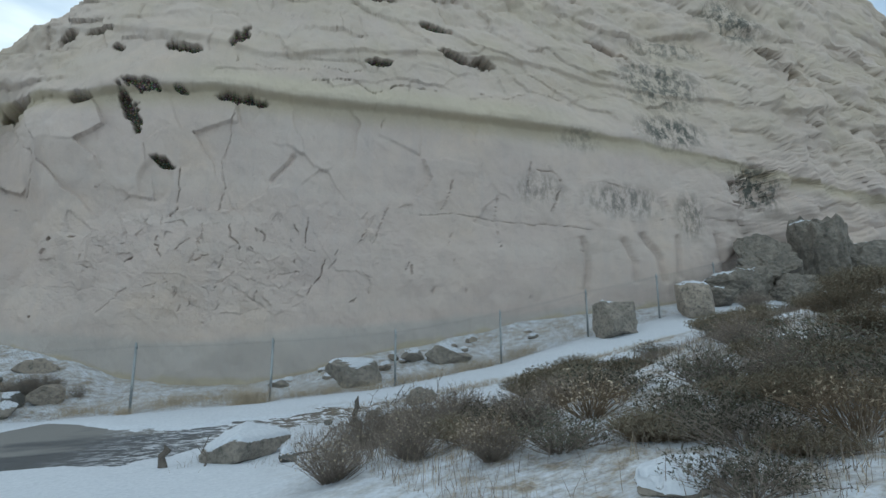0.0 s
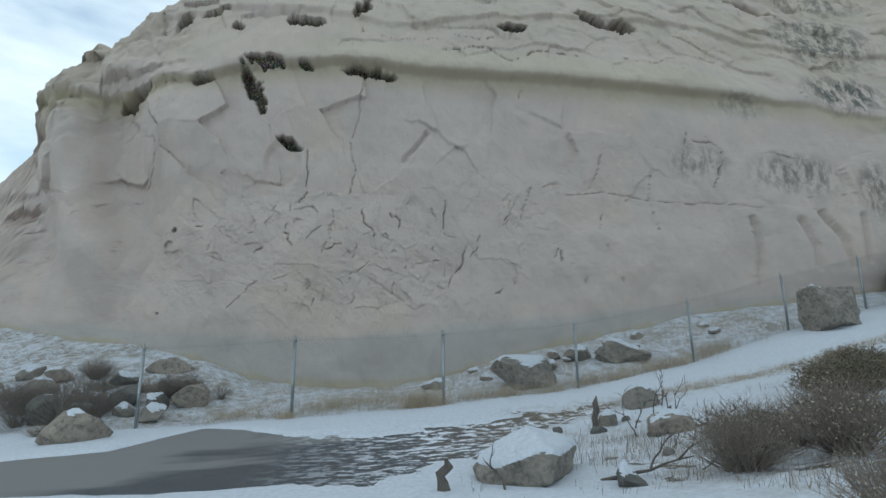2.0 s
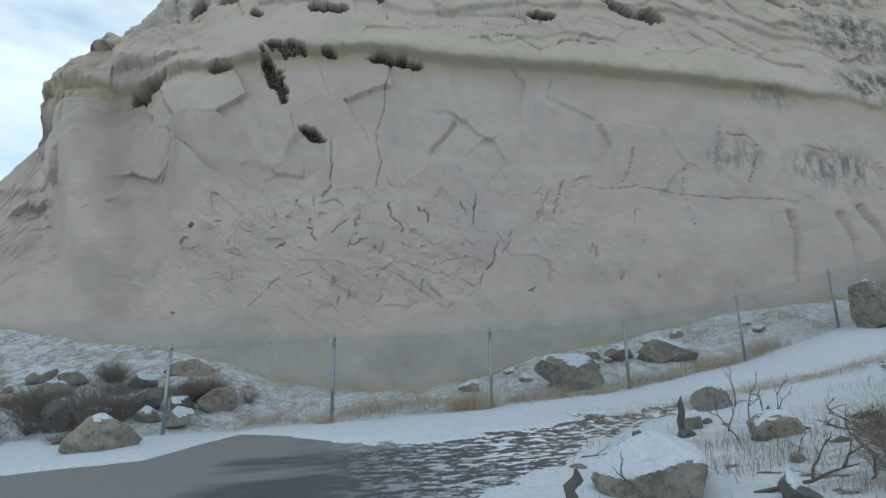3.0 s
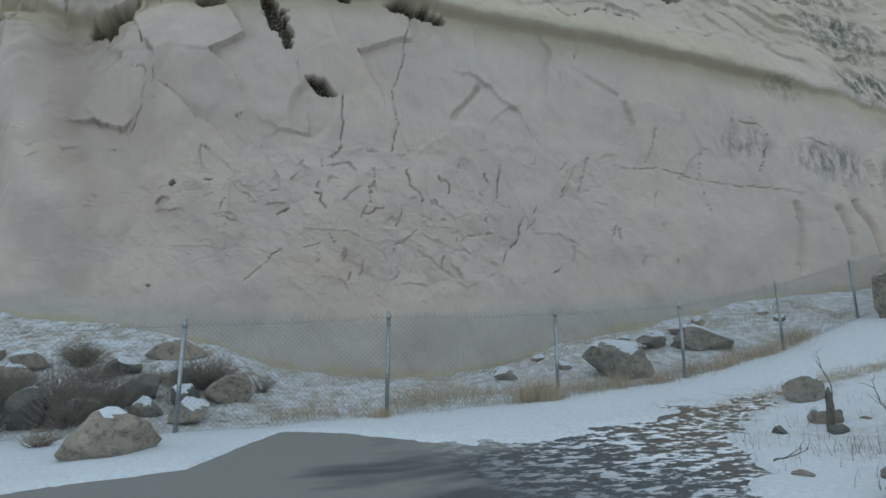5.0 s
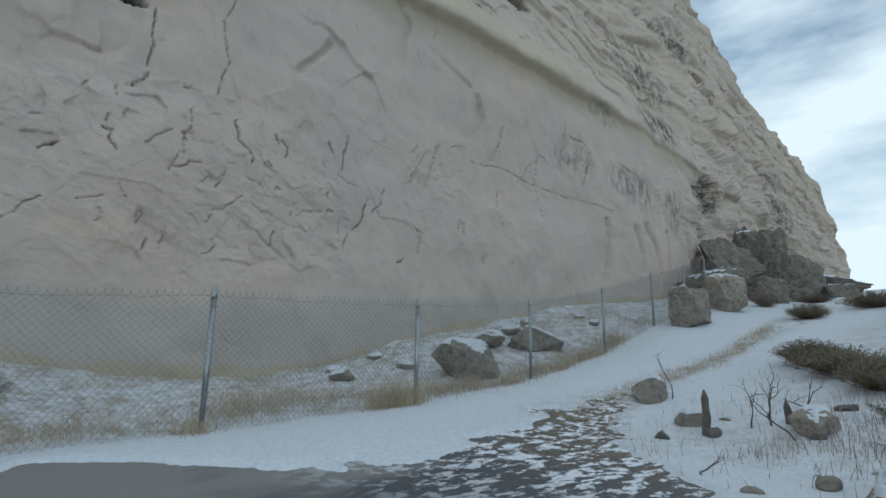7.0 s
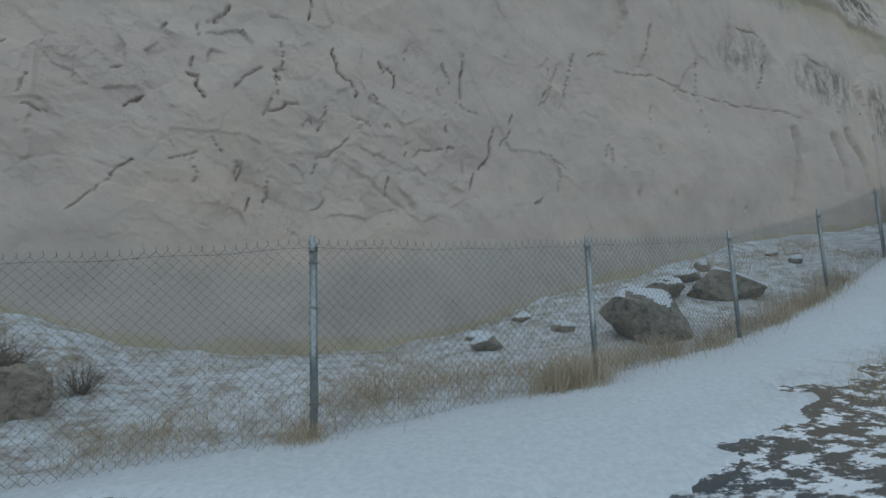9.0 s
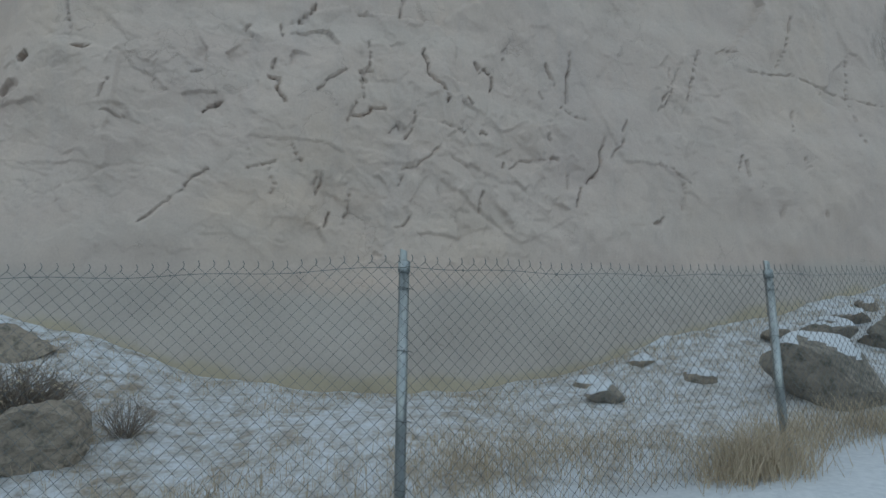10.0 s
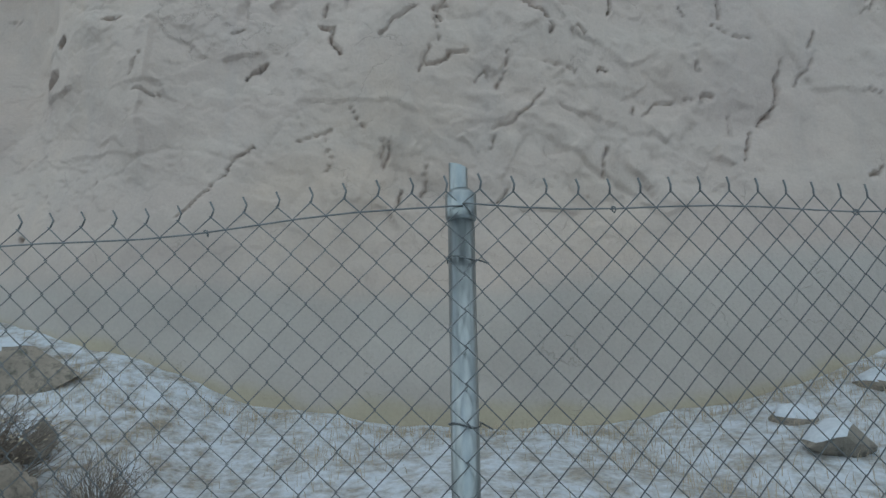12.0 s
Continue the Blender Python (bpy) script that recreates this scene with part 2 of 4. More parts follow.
def asphalt_material():
    m, nt, b = material("asphalt")
    v = coords(nt)
    n1, n2 = noise_tex(nt, v, 0.8, 5), noise_tex(nt, v, 120, 3)
    wet = noise_tex(nt, coords(nt, (0.35, 1.0, 1)), 0.9, 4, 0.5)
    lane = nt.nodes.new("ShaderNodeSeparateXYZ")
    nt.links.new(v, lane.inputs[0])
    lie = maths(nt, "SUBTRACT", maths(nt, "MULTIPLY", maths(nt, "ADD", lane.outputs[1], 2.9), 0.10), maths(nt, "MULTIPLY", lane.outputs[0], 0.10))
    wet = maths(nt, "ADD", wet, maths(nt, "MINIMUM", maths(nt, "MAXIMUM", lie, -0.2), 0.25))
    col = ramp(nt, n2, (0.3, (0.036, 0.044, 0.052)), (0.7, (0.07, 0.08, 0.09)))
    col = mix(nt, ramp(nt, wet, (0.44, (0, 0, 0)), (0.56, (1, 1, 1))), col, (0.20, 0.195, 0.185))
    frost = ramp(nt, noise_tex(nt, coords(nt, (1.1, 1.7, 1)), 3.6, 7, 0.70), (0.50, (0, 0, 0)), (0.56, (1, 1, 1)))
    gx = nt.nodes.new("ShaderNodeSeparateXYZ")
    nt.links.new(coords(nt), gx.inputs[0])
    right = ramp(nt, maths(nt, "ADD", maths(nt, "MULTIPLY", gx.outputs[0], 0.12), 0.45), (0.42, (0.0, 0.0, 0.0)), (0.72, (1, 1, 1)))
    soil = maths(nt, "MULTIPLY", ramp(nt, maths(nt, "ADD", maths(nt, "MULTIPLY", gx.outputs[0], 0.2), maths(nt, "MULTIPLY", n1, 0.5)), (0.6, (0, 0, 0)), (1.0, (1, 1, 1))), 0.8)
    col = mix(nt, soil, col, (0.13, 0.105, 0.075))
    col = mix(nt, maths(nt, "MULTIPLY", frost, right), col, (0.72, 0.75, 0.8))
    nt.links.new(col, b.inputs["Base Color"])
    nt.links.new(ramp(nt, wet, (0.42, (0.45, 0.45, 0.45)), (0.58, (0.85, 0.85, 0.85))), b.inputs["Roughness"])
    bump(nt, b, n2, 0.3, 0.006)
    return m


def boulder_material(name, lo, hi):
    m, nt, b = material(name)
    v = coords(nt)
    n1, n2, n3 = noise_tex(nt, v, 2.4, 7, 0.68), noise_tex(nt, v, 9, 6, 0.7), noise_tex(nt, v, 60, 3)
    col = ramp(nt, n1, (0.3, lo), (0.7, hi))
    col = mix(nt, ramp(nt, n2, (0.48, (0, 0, 0)), (0.66, (0.85, 0.85, 0.85))), col, (0.08, 0.08, 0.07))
    nt.links.new(col, b.inputs["Base Color"])
    b.inputs["Roughness"].default_value = 0.95
    bump(nt, b, mix(nt, 0.4, n2, n3), 0.6, 0.04)
    return m


TUFF, SNOW, ASPHALT = cliff_material(), snow_material(), asphalt_material()
CAP_SNOW = snow_material("settled_snow", False)
GREY_ROCK = boulder_material("grey_rock", (0.17, 0.155, 0.13), (0.33, 0.29, 0.245))
DARK_ROCK = boulder_material("dark_rock", (0.085, 0.085, 0.08), (0.20, 0.185, 0.16))
OUTCROP = boulder_material("outcrop_stone", (0.12, 0.11, 0.095), (0.27, 0.24, 0.20))
TAN_ROCK = boulder_material("tan_rock", (0.22, 0.19, 0.155), (0.38, 0.325, 0.265))
ZINC = simple("galvanised_steel", (0.24, 0.265, 0.27), (0.44, 0.465, 0.47), 9, 0.3, 0.85, 0.1, 0.002, (1, 1, 0.35))
WIRE = simple("dull_wire", (0.12, 0.13, 0.135), (0.25, 0.26, 0.265), 20, 0.5, 0.7, 0.1, 0.001)
TWIG = simple("grey_twig", (0.15, 0.125, 0.105), (0.31, 0.26, 0.215), 8, 0.9)
BROWN_TWIG = simple("brown_twig", (0.11, 0.082, 0.055), (0.25, 0.185, 0.12), 8, 0.9)
SAGE = simple("dull_sage_leaf", (0.12, 0.105, 0.075), (0.23, 0.20, 0.14), 8, 0.9)
DARK_LEAF = simple("dark_sage_leaf", (0.05, 0.05, 0.035), (0.12, 0.115, 0.08), 8, 0.9)
STRAW = simple("dry_straw", (0.34, 0.28, 0.20), (0.56, 0.47, 0.345), 7, 0.9)
DEADWOOD = simple("weathered_wood", (0.07, 0.06, 0.05), (0.18, 0.155, 0.13), 5, 0.9, 0, 0.6, 0.02, (4, 4, 0.6))


# ---- builders ----
def part(name, me, mat, parent=None, label=""):
    """One mesh object, under a thing or a part."""
    if isinstance(me, bmesh.types.BMesh):
        bm, me = me, bpy.data.meshes.new(name)
        bm.to_mesh(me)
        bm.free()
    if mat and not me.materials:
        me.materials.append(mat)
    ob = new(name, me)
    if parent:
        ob.parent = parent
    return tagged(ob, label)


def soup(name, verts, faces, shade=True):
    me = bpy.data.meshes.new(name)
    me.from_pydata(verts, [], faces)
    if shade:
        me.polygons.foreach_set("use_smooth", np.ones(len(me.polygons), bool))
    me.update()
    return me


def tube(path, radii, sides=8, closed=True):
    """Verts and faces of a tube along a path."""
    verts, faces = [], []
    path = [Vector(p) for p in path]
    for i, p in enumerate(path):
        d = (path[min(i + 1, len(path) - 1)] - path[max(i - 1, 0)]).normalized()
        a = d.cross(Vector((0.31, 0.87, 0.2)) if abs(d.y) < 0.9 else Vector((1, 0, 0))).normalized()
        b = d.cross(a)
        r = radii[i] if isinstance(radii, (list, tuple)) else radii
        for k in range(sides):
            t = 2 * math.pi * k / sides
            verts.append(p + (a * math.cos(t) + b * math.sin(t)) * r)
    for i in range(len(path) - 1):
        for k in range(sides):
            k2 = (k + 1) % sides
            faces.append((i * sides + k, i * sides + k2, (i + 1) * sides + k2, (i + 1) * sides + k))
    if closed:
        faces.append(tuple(range(sides))[::-1])
        faces.append(tuple((len(path) - 1) * sides + k for k in range(sides)))
    return verts, faces


def joined(pieces):
    verts, faces = [], []
    for v, f in pieces:
        o = len(verts)
        verts += v
        faces += [tuple(i + o for i in q) for q in f]
    return verts, faces


# ---- the cliff ----
def seg_dist(x, z, pts):
    best = np.full(x.shape, 1e9)
    for (ax, az), (bx, bz) in zip(pts[:-1], pts[1:]):
        dx, dz = bx - ax, bz - az
        t = np.clip(((x - ax) * dx + (z - az) * dz) / max(dx * dx + dz * dz, 1e-9), 0, 1)
        best = np.minimum(best, np.hypot(x - ax - t * dx, z - az - t * dz))
    return best


def blob(x, z, cx, cz, rx, rz, tilt=0.0):
    c, s = math.cos(radians(tilt)), math.sin(radians(tilt))
    u, v = (x - cx) * c + (z - cz) * s, -(x - cx) * s + (z - cz) * c
    return np.hypot(u / rx, v / rz)


HIGH_CRACKS = [  # (depth, half width, points)
    (0.13, 0.035, [(1.09, 10.55), (0.94, 9.9), (0.95, 9.27), (0.68, 8.45), (0.88, 7.45), (0.71, 6.68)]),
    (0.12, 0.04, [(-6.35, 9.01), (-5.9, 8.72), (-6, 7.84), (-6.39, 7.28)]),
    (0.16, 0.04, [(-0.72, 8.12), (-0.67, 6.63), (-0.95, 6.32)]),
    (0.1, 0.03, [(6.84, 7.14), (6.61, 6.61), (6.38, 5.89)]),
    (0.12, 0.035, [(9.44, 8.44), (9.28, 7.76), (8.93, 7.09)]),
    (0.16, 0.05, [(13.03, 9.59), (12.85, 8.45)]),
    (0.18, 0.055, [(13.24, 9.2), (13.9, 9.16), (14.2, 8.87), (14.31, 8.52), (13.78, 7.35)]),
    (0.14, 0.04, [(11.48, 8.15), (11.29, 6.79), (11.49, 5.71)]),
    (0.1, 0.03, [(8.11, 6.81), (9.52, 7.02), (11.65, 6.8), (14.14, 6.78), (15.51, 6.6)]),
]
END_CRACKS = [  # (depth, half width, points)
    (0.1, 0.035, [(4.21, 12.58), (5.25, 12.48), (6.35, 12.86)]),
    (0.18, 0.05, [(3.75, 11.93), (5.22, 12.11), (6.18, 11.52), (7.08, 12.06), (8.97, 12.02)]),
    (0.12, 0.04, [(10.7, 12.31), (11.87, 12.17), (12.8, 12.61)]),
    (0.12, 0.05, [(9.39, 6.17), (9.24, 5.64)]),
    (0.16, 0.05, [(7.78, 4.81), (7.78, 4.5)]),
    (0.1, 0.04, [(8.63, 3.99), (8.63, 3.63)]),
    (0.1, 0.03, [(14.77, 13.45), (15.75, 13.05)]),
    (0.1, 0.03, [(13.62, 12.74), (14.77, 12.55)]),
    (0.1, 0.03, [(1.36, 12.47), (2.37, 12.3), (3.67, 12.47)]),
]
FLAKE_CRACKS = [  # (depth, half width, points)
    (0.15, 0.05, [(1.13, 6.1), (1.17, 5.66), (1.5, 5.35), (1.54, 5.12)]),
    (0.15, 0.05, [(-0.02, 4.76), (0.21, 4.79), (0.28, 4.94), (0.49, 4.93)]),
    (0.08, 0.03, [(-0.6, 5.09), (-0.37, 5.31), (-0.1, 5.52)]),
    (0.08, 0.03, [(0.18, 6.11), (0.22, 5.72), (0.1, 5.29), (0.11, 5.07)]),
    (0.08, 0.03, [(0.59, 4.56), (0.68, 4.75), (0.73, 4.61)]),
    (0.08, 0.03, [(0.96, 4.96), (0.97, 4.7), (0.86, 4.48)]),
    (0.08, 0.03, [(1.46, 4.81), (1.7, 4.73), (1.8, 4.67)]),
    (0.15, 0.05, [(1.97, 5.96), (2.08, 5.8)]),
    (0.15, 0.05, [(2.17, 5.87), (2.35, 5.74), (2.35, 5.55)]),
    (0.15, 0.05, [(3.88, 6.43), (3.81, 5.89), (3.8, 5.49)]),
    (0.08, 0.03, [(3.68, 5.38), (4.14, 5.19)]),
    (0.15, 0.05, [(3.34, 6.19), (3.57, 5.81)]),
    (0.08, 0.03, [(3.28, 5.61), (3.39, 5.49)]),
]
CHIP_CRACKS = [  # (depth, half width, points)
    (0.15, 0.05, [(4.51, 4.89), (4.42, 4.6), (4.44, 4.33), (4.21, 4.05)]),
    (0.08, 0.03, [(4.98, 4.99), (4.66, 4.53)]),
    (0.15, 0.05, [(4.06, 4), (3.97, 3.57)]),
    (0.08, 0.03, [(3.86, 4.24), (3.81, 3.94)]),
    (0.08, 0.03, [(6, 6.52), (6, 6.12), (5.75, 5.65)]),
    (0.08, 0.03, [(6.28, 6.63), (5.86, 5.66)]),
    (0.15, 0.05, [(-1.36, 5.31), (-1.2, 5.26), (-1.21, 5.04), (-1.04, 4.85)]),
    (0.15, 0.05, [(-2.25, 4.63), (-2.1, 4.75), (-1.98, 4.84)]),
    (0.08, 0.03, [(-2.46, 5.25), (-2.29, 5.32)]),
    (0.08, 0.03, [(-3.6, 4.52), (-3.3, 4.46)]),
    (0.08, 0.03, [(-3.65, 4.71), (-3.53, 4.98)]),
    (0.08, 0.03, [(-1.19, 3.81), (-1.14, 3.57), (-1.22, 3.4)]),
    (0.08, 0.03, [(-0.56, 3.75), (-0.5, 3.48)]),
]
LOW_CRACKS = [  # (depth, half width, points)
    (0.08, 0.03, [(-0.45, 3.73), (-0.5, 3.48)]),
    (0.08, 0.03, [(-0.08, 3.13), (-0.01, 3.58)]),
    (0.08, 0.03, [(-4.16, 5.82), (-4.25, 6.38), (-4, 6.33)]),
    (0.08, 0.03, [(-7.04, 4.82), (-7, 5.3)]),
    (0.08, 0.03, [(-3, 2.9), (-2.6, 3.2), (-2.38, 3.47), (-2.08, 3.77)]),
    (0.08, 0.03, [(0.76, 3.71), (0.78, 3.95), (1.03, 4.03), (1.4, 4.42)]),
    (0.08, 0.03, [(6.17, 4.19), (6.16, 3.67)]),
    (0.08, 0.03, [(5.59, 4.52), (5.87, 4.45), (6.37, 4.2)]),
    (0.15, 0.05, [(7.68, 4.95), (7.49, 4.56)]),
    (0.08, 0.03, [(2.85, 4.35), (3.34, 4.4)]),
    (0.08, 0.03, [(-1.21, 5.99), (-1.2, 6.24), (-0.85, 6.34), (-0.75, 6.62)]),
    (0.08, 0.03, [(-1.53, 3.79), (-1.16, 3.93)]),
    (0.08, 0.03, [(-0.95, 4.17), (-0.78, 3.92)]),
    (0.08, 0.03, [(0.02, 5.06), (-0.13, 4.63)]),
]
CRACKS = HIGH_CRACKS + END_CRACKS + FLAKE_CRACKS + CHIP_CRACKS + LOW_CRACKS
GROOVES = [  # soft vertical runnels at the right-hand end: (depth, half width, points)
    (0.20, 0.12, [(15.09, 6.2), (15.38, 5.24), (15.26, 3.9)]), (0.22, 0.14, [(17.04, 6.2), (17.53, 5.29), (17.51, 4.5)]),
    (0.25, 0.15, [(18.1, 6.52), (18.85, 5.52), (18.97, 4.6)]), (0.22, 0.14, [(19.96, 6.53), (19.84, 4.81)]), (0.25, 0.18, [(22.29, 6.81), (22.63, 4.97)]),
    (0.18, 0.16, [(27.68, 12.27), (28.86, 9.77)]), (0.18, 0.16, [(25.64, 13.37), (25.96, 11.57)]), (0.16, 0.10, [(2.49, 7.85), (3.22, 8.82)]),
]
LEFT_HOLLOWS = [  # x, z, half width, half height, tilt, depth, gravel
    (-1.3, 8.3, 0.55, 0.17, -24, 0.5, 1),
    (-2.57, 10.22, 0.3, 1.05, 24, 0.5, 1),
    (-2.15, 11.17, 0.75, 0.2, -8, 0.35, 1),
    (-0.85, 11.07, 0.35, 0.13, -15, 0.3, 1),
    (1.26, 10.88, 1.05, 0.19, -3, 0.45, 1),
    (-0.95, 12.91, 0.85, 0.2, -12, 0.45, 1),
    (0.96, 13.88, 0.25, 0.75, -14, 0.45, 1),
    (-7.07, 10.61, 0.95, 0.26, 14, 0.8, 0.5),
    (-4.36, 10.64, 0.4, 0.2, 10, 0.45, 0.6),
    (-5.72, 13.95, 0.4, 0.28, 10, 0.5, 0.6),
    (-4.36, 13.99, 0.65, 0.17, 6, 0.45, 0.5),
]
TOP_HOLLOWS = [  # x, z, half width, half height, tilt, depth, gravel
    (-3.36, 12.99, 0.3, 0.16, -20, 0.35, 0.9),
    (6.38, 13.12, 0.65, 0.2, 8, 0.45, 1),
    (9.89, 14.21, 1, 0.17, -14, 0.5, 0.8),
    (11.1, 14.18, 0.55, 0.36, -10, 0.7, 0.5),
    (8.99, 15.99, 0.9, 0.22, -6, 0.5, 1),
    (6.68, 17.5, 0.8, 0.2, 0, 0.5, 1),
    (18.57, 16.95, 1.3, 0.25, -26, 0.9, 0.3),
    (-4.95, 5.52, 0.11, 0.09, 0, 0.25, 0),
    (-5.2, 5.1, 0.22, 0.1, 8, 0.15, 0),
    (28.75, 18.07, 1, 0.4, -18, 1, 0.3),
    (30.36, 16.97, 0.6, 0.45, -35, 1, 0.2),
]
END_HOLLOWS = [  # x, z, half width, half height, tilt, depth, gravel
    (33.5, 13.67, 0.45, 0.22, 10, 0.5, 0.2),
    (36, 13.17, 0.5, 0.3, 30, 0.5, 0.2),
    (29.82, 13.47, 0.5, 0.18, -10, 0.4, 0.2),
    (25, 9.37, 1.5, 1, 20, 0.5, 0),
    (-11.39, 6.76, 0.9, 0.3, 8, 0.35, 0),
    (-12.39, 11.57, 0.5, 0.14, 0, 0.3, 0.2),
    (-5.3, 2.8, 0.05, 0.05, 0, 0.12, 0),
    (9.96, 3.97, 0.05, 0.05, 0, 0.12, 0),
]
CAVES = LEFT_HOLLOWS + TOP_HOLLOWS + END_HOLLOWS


def cliff_top(x):
    h = np.interp(x, (-60, -24, -14, -12.6, -11.9, -10.8, -9.4, -7.9, -7.0, -5.4, -3, 5, 20, 28, 34, 38, 42, 45, 54, 61, 63, 65, 78),
                  (7, 7.5, 8.0, 9.0, 10.6, 12.5, 13.5, 14.1, 15.6, 16.6, 18.6, 24, 25, 27.8, 31, 31, 27.8, 24.4, 23.2, 21, 13, 8, 6))
    step = np.round(5 * vnoise(x * 1.15, 0 * x, 9.0)) / 5 + 0.5 * np.round(4 * vnoise(x * 2.9, 0 * x, 3.0)) / 4 - 0.75
    return h + 0.6 * fbm(x * 1.1, 0 * x, 4.0, 4, 0.6) + 0.9 * step


def ledge_z(x):
    return np.interp(x, (-12, -8, -4.5, -2.4, 0.6, 3.1, 6, 9.7, 13.3, 18, 25, 33), (11.5, 10.8, 10.75, 11.0, 11.15, 11.1, 11.0, 11.1, 11.15, 10.95, 10.4, 9.6))


def cells(x, z, sx, sz, seed):
    """Cracked plates: the distance to the nearest edge, and a value for each plate."""
    u, v = x / sx, z / sz
    iu, iv = np.floor(u).astype(int), np.floor(v).astype(int)
    d1, d2, val = np.full(u.shape, 9.0), np.full(u.shape, 9.0), np.zeros(u.shape)
    for a in (-1, 0, 1):
        for b in (-1, 0, 1):
            r1, r2, r3 = (_TAB[(iu + a + seed) % 64, (iv + b) % 64, k] for k in (1, 2, 3))
            d = np.hypot(iu + a + r1 - u, iv + b + r2 - v)
            near = d < d1
            d2 = np.where(near, d1, np.minimum(d2, d))
            val = np.where(near, r3, val)
            d1 = np.where(near, d, d1)
    return d2 - d1, val


def facets(x, z, sx, sz, seed):
    """Broken planes: each plate leans its own way, with a sharp step to the next."""
    u, v = x / sx, z / sz
    iu, iv = np.floor(u).astype(int), np.floor(v).astype(int)
    d1, out = np.full(u.shape, 9.0), np.zeros(u.shape)
    for a in (-1, 0, 1):
        for b in (-1, 0, 1):
            r1, r2, r3, r4, r5 = (_TAB[(iu + a + seed) % 64, (iv + b) % 64, k] for k in (4, 5, 6, 7, 8))
            du, dv = u - (iu + a + r1), v - (iv + b + r2)
            d = np.hypot(du, dv)
            out = np.where(d < d1, (r3 - 0.5) * du * 1.6 + (r4 - 0.5) * dv * 1.6 + (r5 - 0.5) * 0.35, out)
            d1 = np.minimum(d, d1)
    return out


def cliff_relief(x, z):
    """How far the face lies behind its plumb line, and the zones of its surface."""
    wx, wz = x + 0.35 * fbm(x * 1.3, z * 1.3, 5.0, 3), z + 0.35 * fbm(x * 1.3, z * 1.3, 9.0, 3)
    jx, jz = x + 0.16 * fbm(x * 4, z * 4, 6.0, 4, 0.65), z + 0.16 * fbm(x * 4, z * 4, 8.0, 4, 0.65)
    d = 0.9 * fbm(x * 0.16, z * 0.14, 1.0, 3) + 0.34 * fbm(x * 0.6, z * 0.45, 2.0, 4) + 0.30 * np.abs(fbm(x * 0.45 + 0.12 * z, z * 0.3, 6.0, 3)) + 0.03 * fbm(x * 4, z * 4, 3.0, 4, 0.6)
    lz = ledge_z(x)
    over = z - lz + 0.12 * fbm(x * 2.0, z * 2.0, 3.3, 3)
    d = d - 0.38 * smooth(-0.12, 0.12, over) * smooth(-13, -9, x) * (1 - 0.75 * smooth(13, 20, x)) + (0.36 - 0.2 * smooth(18, 27, x)) * np.maximum(0, over - 0.3)
    d = d + 0.35 * smooth(1.6, 0.0, z - base_z(x)) * 0.25
    shelf = z - np.interp(x, (-10, 2, 12, 20), (14.9, 13.0, 14.6, 14.0))
    d = d - 0.18 * smooth(-0.1, 0.1, shelf) + 0.12 * np.maximum(0, shelf)
    # broad buttresses at the left-hand end
    but = smooth(-2.8, -6.0, x) * smooth(12.0, 9.6, z) * smooth(2.2, 5.5, z)
    d = d + but * 1.7 * (np.sin(x * 0.62 + 0.22 * z + 0.9 + 1.2 * fbm(x * 0.5, z * 0.3, 8.0, 3)) ** 2 - 0.5)
    # craggy top and right-hand end
    crag = np.maximum(0.25 * smooth(11.8, 13.5, z) + 0.5 * smooth(15, 19, z) + 0.8 * smooth(-4, -7.5, x) * smooth(8.5, 10.5, z) + 0.35 * smooth(-8, -11, x) * smooth(3, 5, z), 0.75 * smooth(19, 29, x))
    e, v = cells(wx + 0.5 * wz, wz * 1.0, 2.3, 1.3, 3)
    d = d + crag * (0.65 * (v - 0.5) + 0.10 * smooth(0.12, 0.0, e)) + crag * 1.1 * fbm(x * 0.9, z * 1.2, 7.0, 4, 0.6)
    # flaking plates over the lower middle
    flake = smooth(0.0, 0.35, fbm(x * 0.28, z * 0.4, 12.0, 3) + 0.22) * smooth(7.4, 5.8, z) * smooth(2.0, 3.4, z) * smooth(-7.5, -4, x) * smooth(9.5, 5, x)
    e, v = cells(wx + 0.3 * wz, wz, 0.95, 0.62, 9)
    tilt = (vnoise(v * 40, 3.0, 1.0) - 0.5) * e
    d = d + flake * (0.035 * (v - 0.5) * smooth(0.0, 0.03, e) + 0.06 * tilt)
    # terraced scarps where thin sheets have come away
    lev = fbm(x * 0.75 + 0.2 * z, z * 0.62, 4.0, 5, 0.62)
    amp = 0.010 + 0.010 * np.clip(flake * 1.4, 0, 1)
    for c in (-0.15, -0.09, -0.03, 0.03, 0.09, 0.15):
        d = d + amp * smooth(-0.004, 0.004, lev - c)
    # large broken planes, and small ones in the flaking zone
    plane = smooth(1.2, 2.6, z - base_z(x)) * smooth(11.5, 9.8, z) * (0.45 + 0.55 * smooth(9, 3, x)) * (0.3 + 0.7 * smooth(5.5, 7.5, z))
    d = d + plane * (0.13 + 0.14 * smooth(5.5, 7.5, z) + 0.16 * smooth(-1.5, -4.5, x) * smooth(5.0, 7.0, z)) * facets(wx * 1.0 + 0.45 * wz, wz, 2.1, 2.3, 12)
    d = d + flake * 0.09 * facets(wx + 0.5 * wz, wz, 0.62, 0.5, 33) + 0.13 * smooth(11.0, 12.0, z) * facets(wx, wz, 2.6, 1.2, 50)
    # the slanting shoulder of the lower left
    sh = (z - 2.9) - (x + 3.25) * 1.0
    near = smooth(-3.8, -2.6, x) * smooth(0.6, -0.6, x)
